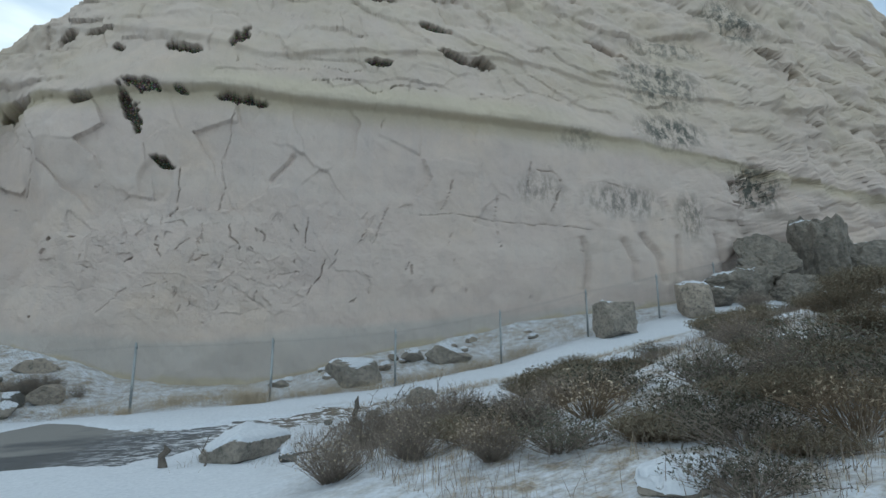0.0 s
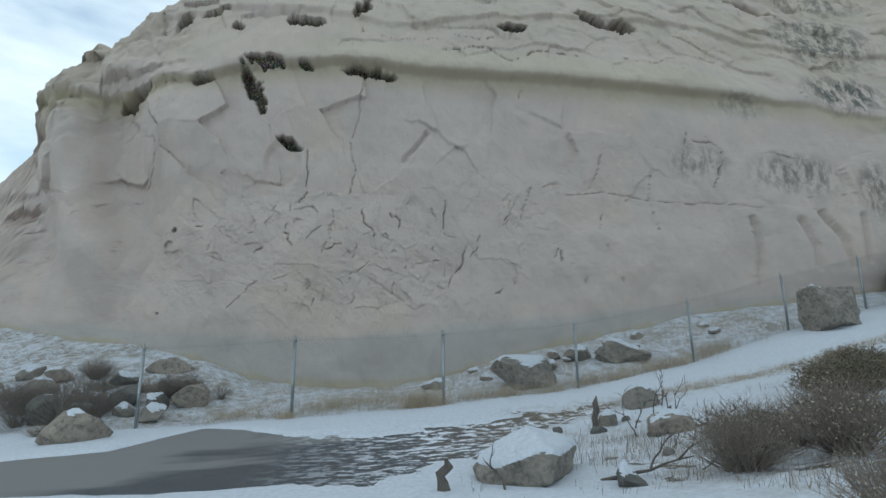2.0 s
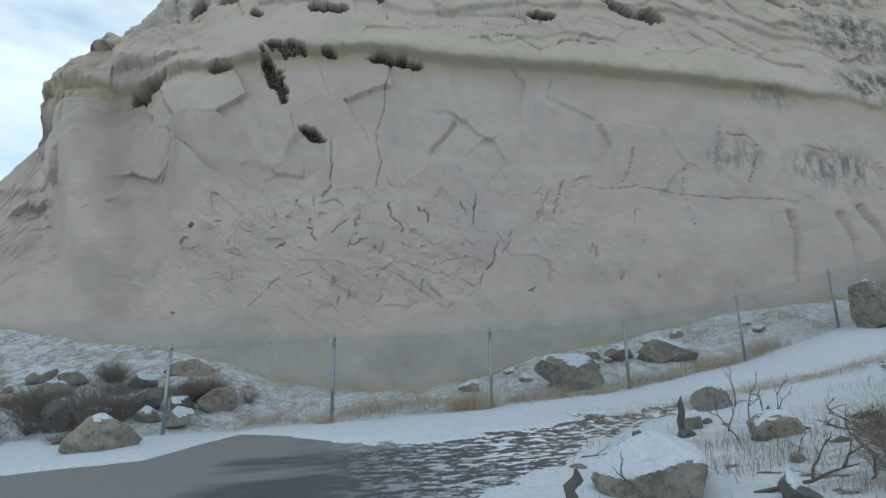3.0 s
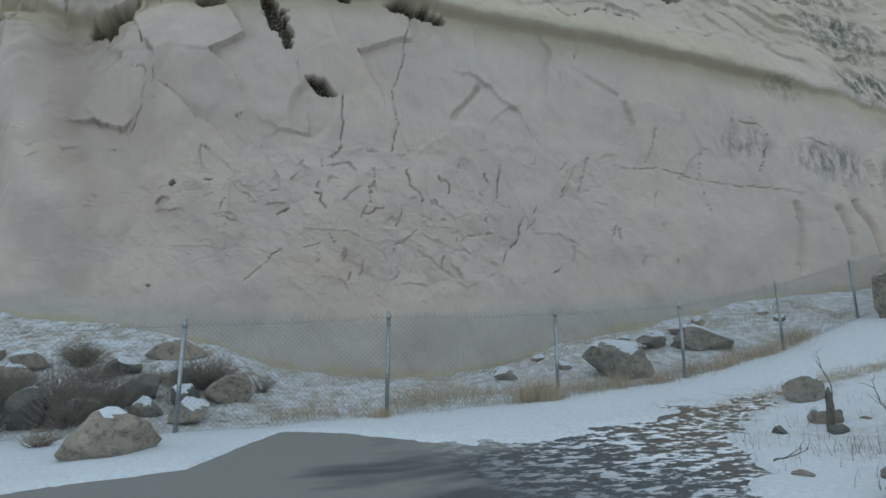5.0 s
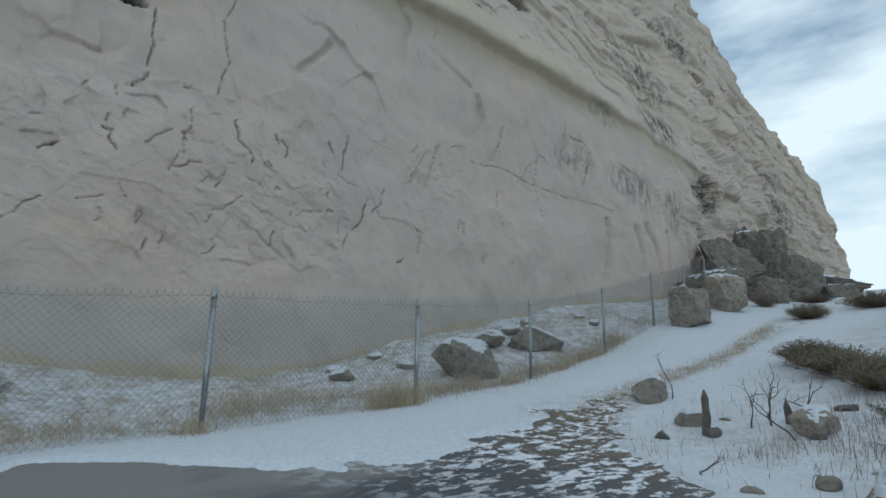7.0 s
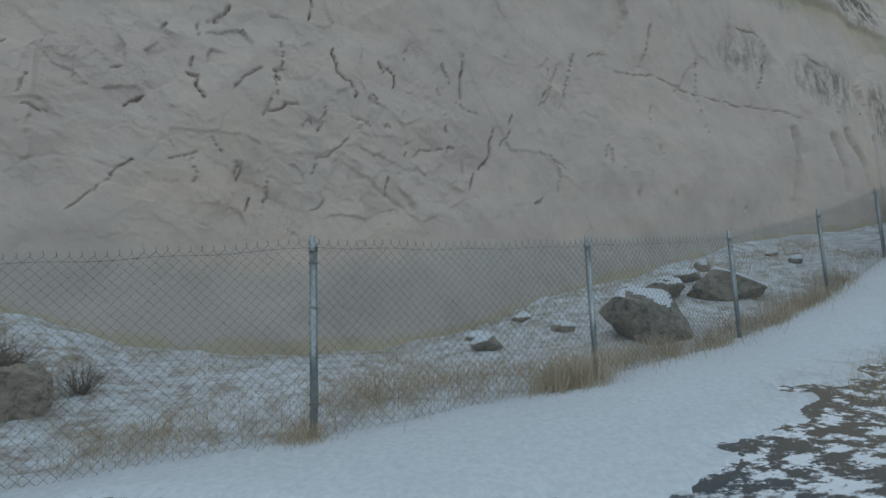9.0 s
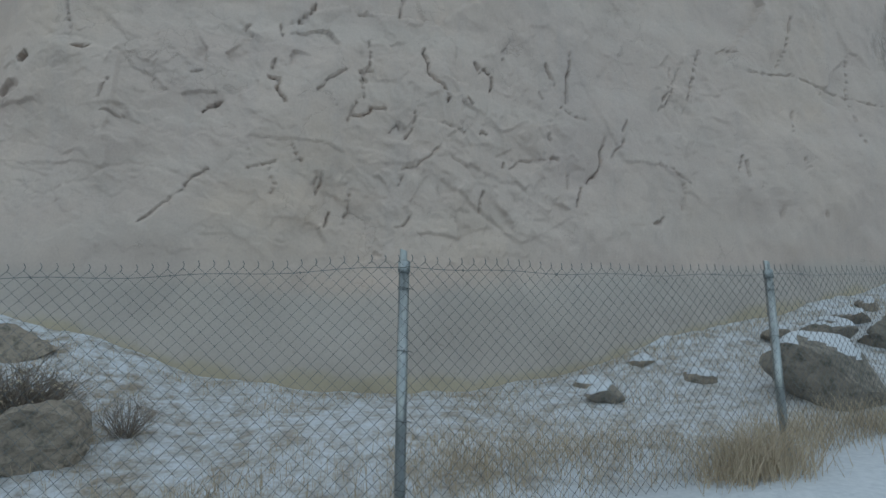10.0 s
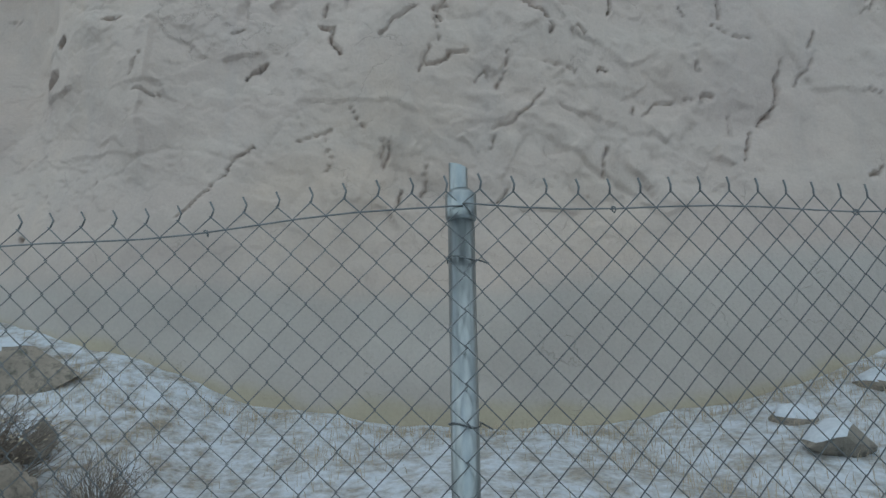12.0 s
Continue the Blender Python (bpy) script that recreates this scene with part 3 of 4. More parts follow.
    d = d - 0.12 * smooth(0.4, -0.4, sh + 0.5 * fbm(x * 1.6, z * 1.6, 4.4, 3)) * near * smooth(1.8, 3.2, z)
    # the facet under the nook
    fac = smooth(0.9, 0.6, blob(x, z, -1.5, 7.6, 0.75, 1.0, 0)) * smooth(-0.8, -0.9, x)
    d = d + 0.16 * fac
    for depth, half, pts in CRACKS:
        q = seg_dist(jx, jz, pts)
        taper = 0.4 + 0.9 * vnoise(x * 3.1, z * 3.1, 5.5)
        d = d + 1.1 * depth * np.minimum(1, 0.3 + taper) * smooth(half * 0.3 * taper + 0.008, 0.0, q) + 0.05 * depth * smooth(0.16, 0.0, q)
    # scattered short chips and hairline breaks
    chip = np.random.RandomState(11)
    for k in range(48):
        if k < 10:
            cx, cz, ln = chip.normal(1.4, 2.0), chip.normal(5.35, 0.6), chip.uniform(0.10, 0.38)
        else:
            cx, cz, ln = chip.uniform(-9, 22), chip.uniform(2.8, 13.5), chip.uniform(0.12, 0.5)
        an = chip.choice((chip.normal(1.5, 0.3), chip.normal(1.5, 0.3), chip.normal(0.1, 0.3), chip.normal(0.85, 0.25)))
        dx, dz, kink = math.cos(an) * ln / 2, math.sin(an) * ln / 2, chip.normal(0, 0.25) * ln
        depth, half = chip.uniform(0.05, 0.16), chip.uniform(0.008, 0.019)
        sel = (np.abs(x - cx) < ln) & (np.abs(z - cz) < ln)
        if not sel.any():
            continue
        sx, sz = jx[sel], jz[sel]
        q = seg_dist(sx, sz, [(cx - dx, cz - dz), (cx + kink * 0.7, cz - kink * 0.5), (cx + dx, cz + dz)])
        d[sel] += depth * smooth(half * 1.2 + 0.004, 0.0, q)
    for depth, half, pts in GROOVES:
        d = d + depth * smooth(half * 1.6, 0.0, seg_dist(jx, jz, pts))
    e, v = cells(jx + 0.25 * fbm(x * 2, z * 2, 1.1, 2), jz, 1.7, 2.6, 21)
    d = d + 0.014 * smooth(0.03, 0.0, e) * smooth(0.0, 0.15, fbm(x * 0.5, z * 0.5, 14.0, 2))
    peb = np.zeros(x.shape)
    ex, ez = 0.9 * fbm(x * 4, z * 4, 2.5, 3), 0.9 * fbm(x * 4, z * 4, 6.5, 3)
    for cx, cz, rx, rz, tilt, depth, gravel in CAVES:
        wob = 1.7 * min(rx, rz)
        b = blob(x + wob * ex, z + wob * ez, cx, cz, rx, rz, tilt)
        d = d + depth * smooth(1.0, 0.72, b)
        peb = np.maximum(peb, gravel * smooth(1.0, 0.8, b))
    e, v = cells(x, z, 0.085, 0.085, 31)
    d = d - peb * 0.05 * smooth(0.0, 0.5, e)
    lichen = np.zeros(x.shape)
    for cx, cz, rx, rz, s in ((20.72, 14.8, 2.6, 2.0, 0.9), (20.38, 11.79, 2.2, 1.1, 1.0), (13.3, 8.37, 1.3, 0.8, 0.55), (17.28, 8.06, 2.2, 0.9, 0.7), (25, 9.37, 1.7, 1.3, 1.3),
                              (20.83, 7.66, 1.0, 1.2, 0.7), (27.14, 20.27, 2.2, 2.0, 0.9), (38.5, 10.77, 4, 4, 0.7), (22.18, 17.66, 2.5, 1.0, 0.7), (15.3, 10.75, 1.2, 0.6, 0.5)):
        lichen = np.maximum(lichen, s * smooth(1.25, 0.35, blob(x, z, cx, cz, rx, rz)))
    foot = smooth(2.15, 1.75, z - np.interp(x, (-8, 0, 14, 30), (0.6, 0.0, 1.3, 2.2)) + 0.5 * fbm(x * 0.4, z * 1.0, 3.0, 3)) * 0.9
    under = z - lz
    ochre = smooth(-1.0, -0.05, under) * smooth(0.15, 0.0, under) * 0.8 + 0.9 * smooth(0.26, 0.05, np.abs(z - base_z(x) - 0.03) + 0.35 * fbm(x * 1.6, z * 1.6, 9.0, 3)) + 0.75 * smooth(9.5, 14, z + 0.35 * np.maximum(0, -x - 4)) * (0.5 + fbm(x * 0.6, z * 0.6, 2.0, 3))
    pale = smooth(0.0, 0.12, under) * smooth(1.2, 0.5, under) * smooth(-3, 2, x) * smooth(18, 12, x)
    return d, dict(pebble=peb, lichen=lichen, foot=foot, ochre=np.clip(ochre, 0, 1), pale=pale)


def build_cliff():
    xs = np.concatenate([np.arange(-60, -22, 1.0), np.arange(-22, -8, 0.14), np.arange(-8, -6.5, 0.06), np.arange(-6.5, 6.5, 0.03), np.arange(6.5, 14.5, 0.055), np.arange(14.5, 24, 0.11), np.arange(24, 67, 0.26), np.arange(67, 82, 1.0)])
    ss = np.concatenate([np.linspace(0, 0.12, 45), np.linspace(0.1215, 0.325, 165), np.linspace(0.328, 0.60, 115), np.linspace(0.605, 1.0, 80), np.linspace(1.03, 1.5, 12)])
    zones = {}

    def place(x, s):
        h, b = cliff_top(x), base_z(x) - 0.7
        up = np.minimum(s, 1.0)
        z = b + (h - b) * up
        d, z_found = cliff_relief(x, z)
        zones.update(z_found)
        y = base_y(x) + d
        back = np.maximum(0, s - 1.0)
        edge = smooth(0.955, 1.0, up)
        y = y + edge * 0.7 + back * 60
        z = z + back * 3 * fbm(x * 0.3, back * 20, 2.0, 3)
        return x, y, z

    me = grid_mesh("cliff", xs, ss, place)
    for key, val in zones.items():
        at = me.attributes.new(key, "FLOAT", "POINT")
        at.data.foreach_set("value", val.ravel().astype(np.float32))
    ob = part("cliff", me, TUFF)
    return tagged(ob, "tall pale tuff cliff with ledges, gravel hollows and cracks", "cliff", kind="structure")


build_cliff()


# ---- ground and road ----
def spread(*runs):
    return np.concatenate([np.arange(a, b, s) for a, b, s in runs])


def build_ground():
    xs = spread((-1500, -200, 130), (-200, -40, 16), (-40, -14, 1.0), (-14, -6, 0.2), (-6, 10, 0.075), (10, 16, 0.15), (16, 40, 0.6), (40, 200, 16), (200, 1600, 140))
    ys = spread((-1500, -200, 130), (-200, -40, 16), (-40, -18, 1.0), (-18, -9, 0.15), (-9, 5, 0.075), (5, 14, 0.5), (14, 60, 6), (60, 1600, 140))
    me = grid_mesh("ground", xs, ys, lambda x, y: (x, y, ground_z(x, y)))
    gx, gy = np.meshgrid(xs, ys)
    behind = smooth(-0.25, 0.5, gy - fence_y(gx))
    bank = smooth(-3.9, -6.8, gy) * smooth(3.2, 5.6, gx)
    verge = 0.55 * smooth(0.5, 0.0, np.abs(road_mask(gx, gy) + 0.1)) * smooth(3.0, 6.0, gx)
    line = np.interp(gx, (5, 7.5, 11.5, 16, 22), (-1.6, -1.15, -1.3, -0.8, -0.3))
    track = 0.9 * smooth(0.4, 0.1, np.abs(gy - line)) * smooth(4.6, 6.0, gx) * smooth(22, 18, gx)
    flat = 0.35 * smooth(3.2, 4.2, gx) * smooth(-2.6, -3.6, gy)
    verge = np.maximum(np.maximum(verge, track), flat)
    bare = np.clip(np.maximum(np.maximum(behind * (0.8 + 0.2 * smooth(-1.0, -3.5, gx)), bank * 1.0), verge), 0, 1)
    at = me.attributes.new("bare", "FLOAT", "POINT")
    at.data.foreach_set("value", bare.ravel().astype(np.float32))
    tagged(part("ground", me, SNOW), "snow-covered ground with bare soil showing through", "ground", kind="structure")


def build_road():
    xs, ys = np.arange(-22, 9.6, 0.15), np.arange(-12, 0.6, 0.15)
    me = grid_mesh("road", xs, ys, lambda x, y: (x, y, land(x, y) + 0.004))
    tagged(part("road", me, ASPHALT), "dark worn asphalt lane with thin blown snow", "road", kind="structure")


build_ground()
build_road()

# ---- chain-link fence ----
POSTS = [-13.9, -10.5, -7.0, -3.53, -0.25, 3.07, 6.57, 10.17, 13.7, 17.2, 20.6, 23.9]


def fence_top(x):
    return np.interp(x, (-20, -7.0, -3.53, -0.25, 3.07, 6.57, 10.17, 13.7, 17.2, 24), (1.25, 1.48, 1.62, 1.78, 1.91, 2.21, 2.88, 3.73, 4.5, 5.95))


def build_fence():
    root = tagged(new("chain_link_fence"), "galvanised chain-link fence with bare twisted top edge", "fence")
    for x in POSTS:
        y, top = float(fence_y(x)), float(fence_top(x))
        low = float(land(x, y)) - 0.3
        v, f = tube([(x, y, low), (x, y, top - 0.05)], 0.035, 16)
        post = part("post", soup("post", v, f), ZINC, root)
        v, f = tube([(x, y, top - 0.12), (x, y, top - 0.11), (x, y, top - 0.05), (x, y, top - 0.035)], [0.036, 0.041, 0.041, 0.027], 16)
        part("collar", soup("collar", v, f), ZINC, post)
        v, f = tube([(x - 0.006, y, top - 0.06), (x - 0.006, y, top + 0.03)], 0.025, 12, False)
        for k in range(12):
            a, b = v[12 + k], v[k]
            v[12 + k] = a + Vector((0, 0, 0.008 * math.cos(2 * math.pi * k / 12)))
        part("open_pipe_end", soup("open_pipe_end", v, f), ZINC, post)
        for h in (0.22, 0.62, 1.05, 1.45):
            zz = top - h
            ring = [(x + 0.039 * math.cos(t), y + 0.039 * math.sin(t), zz + 0.006 * math.sin(t * 2)) for t in np.linspace(0, 6.4, 13)]
            v, f = tube(ring + [(x + 0.065, y - 0.02, zz - 0.012)], 0.0022, 5)
            part("wire_tie", soup("wire_tie", v, f), WIRE, post)
    for x0, x1 in zip(POSTS[:-1], POSTS[1:]):
        n = 38
        r = 0.0021
        verts, faces = [], []

        def at(u, w):
            """A place in the bay: u along it, w metres under the top wire."""
            x = x0 + (x1 - x0) * u
            y = float(fence_y(x0)) * (1 - u) + float(fence_y(x1)) * u
            sag = 0.03 * 4 * u * (1 - u) + 0.008 * math.sin(u * 23 + x0)
            top = float(fence_top(x0)) * (1 - u) + float(fence_top(x1)) * u - 0.085 - sag
            yy = y - 0.04 + 0.02 * math.sin(u * 9 + x0) * math.sin(w * 2.5)
            return Vector((x, yy, top - w))

        step = 0.044
        rows_n = 39
        for k in range(2 * n):
            path = []
            for j in range(-1, rows_n):
                right = (j + k) % 2
                p = at((k + right) / (2 * n), j * step)
                p.y += 0.0025 if right else -0.0025
                p.x += 0.0015 if right else -0.0015
                path.append(p)
            v, f = tube(path, r, 4, False)
            o = len(verts)
            verts += v
            faces += [tuple(i + o for i in q) for q in f]
            if k % 2:
                continue
            tip = path[0]
            v, f = tube([tip, tip + Vector((0.004, 0.003, 0.02)), tip + Vector((-0.005, -0.002, 0.04))], r * 1.35, 4)
            o = len(verts)
            verts += v
            faces += [tuple(i + o for i in q) for q in f]
        tagged(part("wire_mesh", soup("wire_mesh", verts, faces), WIRE, root), "diamond wire mesh with twisted barbs on top", kind="stuff")
        v, f = tube([at(u, 0.0) - Vector((0, 0.006, 0)) for u in np.linspace(0, 1, 25)], 0.0024, 5)
        part("tension_wire", soup("tension_wire", v, f), WIRE, root)
        for u in (0.12, 0.34, 0.57, 0.8):
            c = at(u, 0.0)
            ring = [c + Vector((0.006 * math.sin(t * 0.4), 0.008 * math.cos(t), 0.008 * math.sin(t))) for t in np.linspace(0, 9, 12)]
            v, f = tube(ring, 0.002, 4)
            part("clip", soup("clip", v, f), WIRE, root)


build_fence()


# ---- rocks ----
def rock_mesh(name, size, seed, blocky=0.5, rough=0.16, sub=4, box=0.0):
    """A broken boulder: a ball cut by planes and roughened, resting at z = 0."""
    rnd = np.random.RandomState(seed)
    bm = bmesh.new()
    bmesh.ops.create_icosphere(bm, subdivisions=sub, radius=1.0)
    co = np.array([v.co[:] for v in bm.verts])
    cube = co / np.abs(co).max(1)[:, None] * 0.86
    co = co * (1 - box) + cube * box
    for k in range(int((8 + 12 * blocky) * (1 - 0.75 * box))):
        n = rnd.normal(size=3)
        n /= np.linalg.norm(n)
        lim = rnd.uniform(0.48, 0.86)
        over = np.maximum(0, co @ n - lim)
        co = co - np.outer(over * 0.97, n)
    r = 1 + rough * 1.3 * fbm(co[:, 0] * 1.3 + seed, co[:, 1] * 1.3, co[:, 2] * 1.3 + seed, 3) + rough * 1.0 * fbm(co[:, 0] * 4.5, co[:, 1] * 4.5 + seed, co[:, 2] * 4.5, 4, 0.65)
    co = co * r[:, None]
    co = co / (co.max(0) - co.min(0)) * np.array(size)
    co[:, 2] -= co[:, 2].min() * 0.72
    for v, p in zip(bm.verts, co):
        v.co = p
    bm.normal_update()
    return bm


def boulder(name, x, y, size, seed, mat, label, turn=0.0, snow=0.0, blocky=0.5, sub=4, group="", sink=0.06, box=0.0, rough=0.16):
    bm = rock_mesh(name, size, seed, blocky, rough, sub, box)
    cap = None
    if snow > 0:
        cap = bm.copy()
        def keep(f):
            c = f.calc_center_median()
            return f.normal.z > 0.95 - snow * 0.5 + 0.35 * float(fbm(c.x * 2.2 + seed, c.y * 2.2, 1.0, 2)) and c.z > size[2] * (0.62 - 0.3 * snow)
        bmesh.ops.delete(cap, geom=[f for f in cap.faces if not keep(f)], context="FACES")
        cap.faces.ensure_lookup_table()
        left, best = set(cap.faces), []
        while left:
            todo, isle = [left.pop()], []
            while todo:
                f = todo.pop()
                isle.append(f)
                for e in f.edges:
                    for g in e.link_faces:
                        if g in left:
                            left.discard(g)
                            todo.append(g)
            best = isle if len(isle) > len(best) else best
        stay = set(best)
        bmesh.ops.delete(cap, geom=[f for f in cap.faces if f not in stay], context="FACES")
        rim = {v for e in cap.edges if e.is_boundary for v in e.verts}
        for v in cap.verts:
            v.co += Vector((0, 0, 0.006 if v in rim else 0.045)) if v not in rim else v.normal * 0.004
        for f in cap.faces:
            f.smooth = True
    z = float(land(x, y))
    ob = part(name, bm, mat)
    ob.matrix_world = pose(x, y, z - sink * size[2], 0, 0, turn)
    tagged(ob, label, "rock", group)
    if cap and len(cap.faces):
        part("snow_cap", cap, CAP_SNOW, ob, "thin settled snow")
    elif cap:
        cap.free()
    return ob


boulder("boulder", 14.2, 1.0, (1.2, 1.05, 1.55), 9, GREY_ROCK, "squarish tan boulder standing at the fence line", 12, 0.3, 0.0, 5, "", 0.06, 0.8, 0.3)
boulder("boulder", 18.0, 1.6, (1.6, 1.3, 1.6), 8, TAN_ROCK, "tan boulder beside the snowy track", 50, 0.2, 0.5, 4, "", 0.06, 0.5, 0.22)
boulder("boulder", 5.45, 1.55, (1.75, 1.1, 0.95), 14, GREY_ROCK, "rugged grey boulder behind the fence", 10, 0.35, 0.6)
boulder("boulder", 8.6, 2.5, (1.6, 1.0, 0.75), 15, GREY_ROCK, "low grey rock half under snow", -10, 0.5, 0.5)
boulder("boulder", 7.6, 3.1, (1.0, 0.8, 0.5), 16, GREY_ROCK, "small grey rock half under snow", 40, 0.5, 0.5)
boulder("boulder", -2.95, 2.1, (0.95, 0.8, 0.72), 44, TAN_ROCK, "rounded brown boulder behind the fence", 30, 0.0, 0.3, 5, "", 0.1, 0.0, 0.3)
boulder("boulder", -4.5, 2.2, (0.66, 0.6, 0.68), 22, DARK_ROCK, "small dark angular rock on the slope", 0, 0.15, 0.8)
boulder("boulder", -5.9, 1.7, (0.75, 0.65, 0.75), 23, DARK_ROCK, "dark angular rock behind the fence", 70, 0.15, 0.8)
boulder("boulder", -4.05, -0.65, (1.2, 0.85, 0.72), 24, TAN_ROCK, "broad tan boulder at the road's edge", 12, 0.12, 0.5)
boulder("rock_slab", -4.2, 4.65, (1.3, 0.5, 0.5), 25, TAN_ROCK, "flat tan slab fallen at the cliff foot", 8, 0.3, 0.8)
boulder("boulder", -6.9, 3.2, (0.9, 0.7, 0.6), 26, GREY_ROCK, "grey rock in the talus slope", 33, 0.4, 0.6)
boulder("boulder", -8.3, 2.2, (1.0, 0.8, 0.7), 27, GREY_ROCK, "grey rock in the talus slope", 80, 0.4, 0.6)
boulder("boulder", 6.85, -1.75, (0.85, 0.55, 0.5), 31, GREY_ROCK, "low grey rock beside the track with snow", 15, 0.45, 0.6)
boulder("boulder", 5.45, -3.15, (0.45, 0.36, 0.36), 32, GREY_ROCK, "small grey rock in the snow", 60, 0.5, 0.6)
boulder("boulder", 5.65, -4.55, (0.8, 0.5, 0.42), 33, TAN_ROCK, "low brown rock half under snow", 5, 0.25, 0.5)
boulder("boulder", 3.12, -6.15, (1.4, 1.15, 0.64), 34, GREY_ROCK, "large grey boulder under thick snow", 25, 1.0, 0.4, 5)
boulder("boulder", 3.75, -7.0, (0.32, 0.26, 0.25), 35, DARK_ROCK, "small dark stone beside the snowy boulder", 75, 0.3, 0.6)
boulder("boulder", 6.1, -12.2, (0.6, 0.45, 0.26), 36, GREY_ROCK, "low rock on the bank under a cap of snow", 30, 0.9, 0.5)
rk = random.Random(5)
for k in range(26):
    x, y = rk.uniform(-13, -3.2), rk.uniform(1.2, 5.2)
    if y > float(base_y(x)) - 0.4 or abs(y - float(fence_y(x))) < 0.5:
        continue
    s = rk.uniform(0.25, 0.68)
    boulder("talus_rock", x, y, (s * 1.3, s, s * 0.8), 100 + k, rk.choice((GREY_ROCK, DARK_ROCK, TAN_ROCK)), "loose angular rock on the snowy talus slope", rk.uniform(0, 360), 0.4, 0.8, 3, "talus rocks")
for k in range(16):
    x = rk.uniform(1.5, 13)
    y = float(fence_y(x)) + rk.uniform(0.5, 0.9) * (float(base_y(x)) - float(fence_y(x)))
    s = rk.uniform(0.2, 0.5)
    boulder("talus_rock", x, y, (s * 1.4, s, s * 0.7), 140 + k, rk.choice((GREY_ROCK, TAN_ROCK)), "small rock in the snow below the cliff", rk.uniform(0, 360), 0.5, 0.7, 3, "talus rocks")
# the dark outcrop at the far end of the fence
for k, (x, y, a, b, c) in enumerate(((19.6, 3.0, 3.0, 2.4, 2.6), (22.2, 3.4, 3.4, 2.6, 4.4), (24.8, 3.2, 3.4, 2.6, 5.2), (21.4, 1.5, 2.0, 1.6, 1.9), (26.8, 2.2, 3.0, 2.2, 3.6),
                                     (24.0, 1.2, 1.8, 1.5, 1.6), (29.5, 3.6, 3.2, 2.6, 3.2), (18.4, 2.4, 1.3, 1.1, 1.3), (27.8, 0.6, 1.6, 1.3, 1.1), (33, 2.0, 3.5, 2.4, 1.8), (37, -1.0, 3.6, 2.6, 1.7), (30, -3.5, 2.4, 1.8, 1.3))):
    boulder("outcrop_rock", x + 1.8, y + 0.3, (a, b, 0.85 * c), 60 + k, OUTCROP, "grey-brown broken outcrop rock with snow on its ledges", 37 * k, 0.35, 0.6, 5, "outcrop rocks", 0.12, 0.25, 0.5)


# ---- dead wood ----
def stump(x, y, h, r, seed, lean=0.0):
    rnd = random.Random(seed)
    z = float(land(x, y))
    path, radii = [], []
    for k in range(7):
        f = k / 6
        path.append((0.05 * rnd.uniform(-1, 1) * f + lean * f, 0.04 * rnd.uniform(-1, 1) * f, -0.1 + f * (h + 0.1)))
        radii.append(r * (1.25 - 0.55 * f) * rnd.uniform(0.85, 1.15) * (0.25 if k == 6 else 1))
    v, f = tube(path, radii, 9)
    v = [p + Vector((rnd.uniform(-1, 1), rnd.uniform(-1, 1), 0)) * r * 0.14 for p in v]
    ob = part("wooden_stump", soup("wooden_stump", v, f), DEADWOOD)
    ob.matrix_world = pose(x, y, z, 0, 0, rnd.uniform(0, 360))
    return tagged(ob, "dark splintered stump standing in the snow", "stump")


stump(5.0, -3.55, 0.6, 0.055, 1)
stump(6.0, -4.2, 0.36, 0.05, 2, 0.04)
stump(2.0, -6.5, 0.36, 0.06, 4, 0.05)


def dead_branch(x, y, seed, length, rise, turn, r=0.022, label="dead grey branch lying on the snow"):
    """One forked branch; rise 0 lies flat, 1 stands upright."""
    rnd = random.Random(seed)
    pieces = []

    def grow(p, d, ln, rad, depth):
        path, radii = [p.copy()], [rad]
        for k in range(6):
            d = (d + Vector((rnd.uniform(-1, 1), rnd.uniform(-1, 1), rnd.uniform(-1, 1) * (0.4 + rise))) * 0.28).normalized()
            p = p + d * ln / 6
            p.z = max(p.z, 0.02)
            path.append(p.copy())
            radii.append(rad * (1 - 0.13 * (k + 1)))
            if depth and k in (2, 4):
                side = (d + Vector((rnd.uniform(-1, 1), rnd.uniform(-1, 1), rnd.uniform(0, 0.8)))).normalized()
                grow(p.copy(), side, ln * 0.5, rad * 0.6, depth - 1)
        pieces.append(tube(path, radii, 6))  # side shoots come first, the main stem last

    grow(Vector((0, 0, 0.0)), Vector((1 - rise, 0, 0.05 + rise)).normalized(), length, r, 2)
    ob = part("dead_branch", soup("dead_branch", *pieces[-1]), DEADWOOD)
    for v, f in pieces[:-1]:
        part("side_shoot", soup("side_shoot", v, f), DEADWOOD, ob)
    ob.matrix_world = pose(x, y, float(ground_z(x, y)) - 0.01, 0, 0, turn)
    return tagged(ob, label, "branch")


dead_branch(3.6, -6.7, 1, 1.0, 0.08, -35, 0.024)
dead_branch(4.6, -6.9, 2, 1.0, 0.1, 20, 0.02)
dead_branch(2.6, -6.7, 3, 0.4, 0.4, 80, 0.016)
dead_branch(6.2, -5.9, 4, 0.8, 0.1, 170)
for k, (x, y) in enumerate(((5.5, -3.9), (5.75, -4.05), (5.2, -4.5), (6.1, -3.9), (5.9, -4.3), (7.1, -2.0))):
    dead_branch(x, y, 20 + k, 0.55 + 0.1 * (k % 3), 0.85, 60 * k, 0.013, "dead curled stalk standing in the snow")


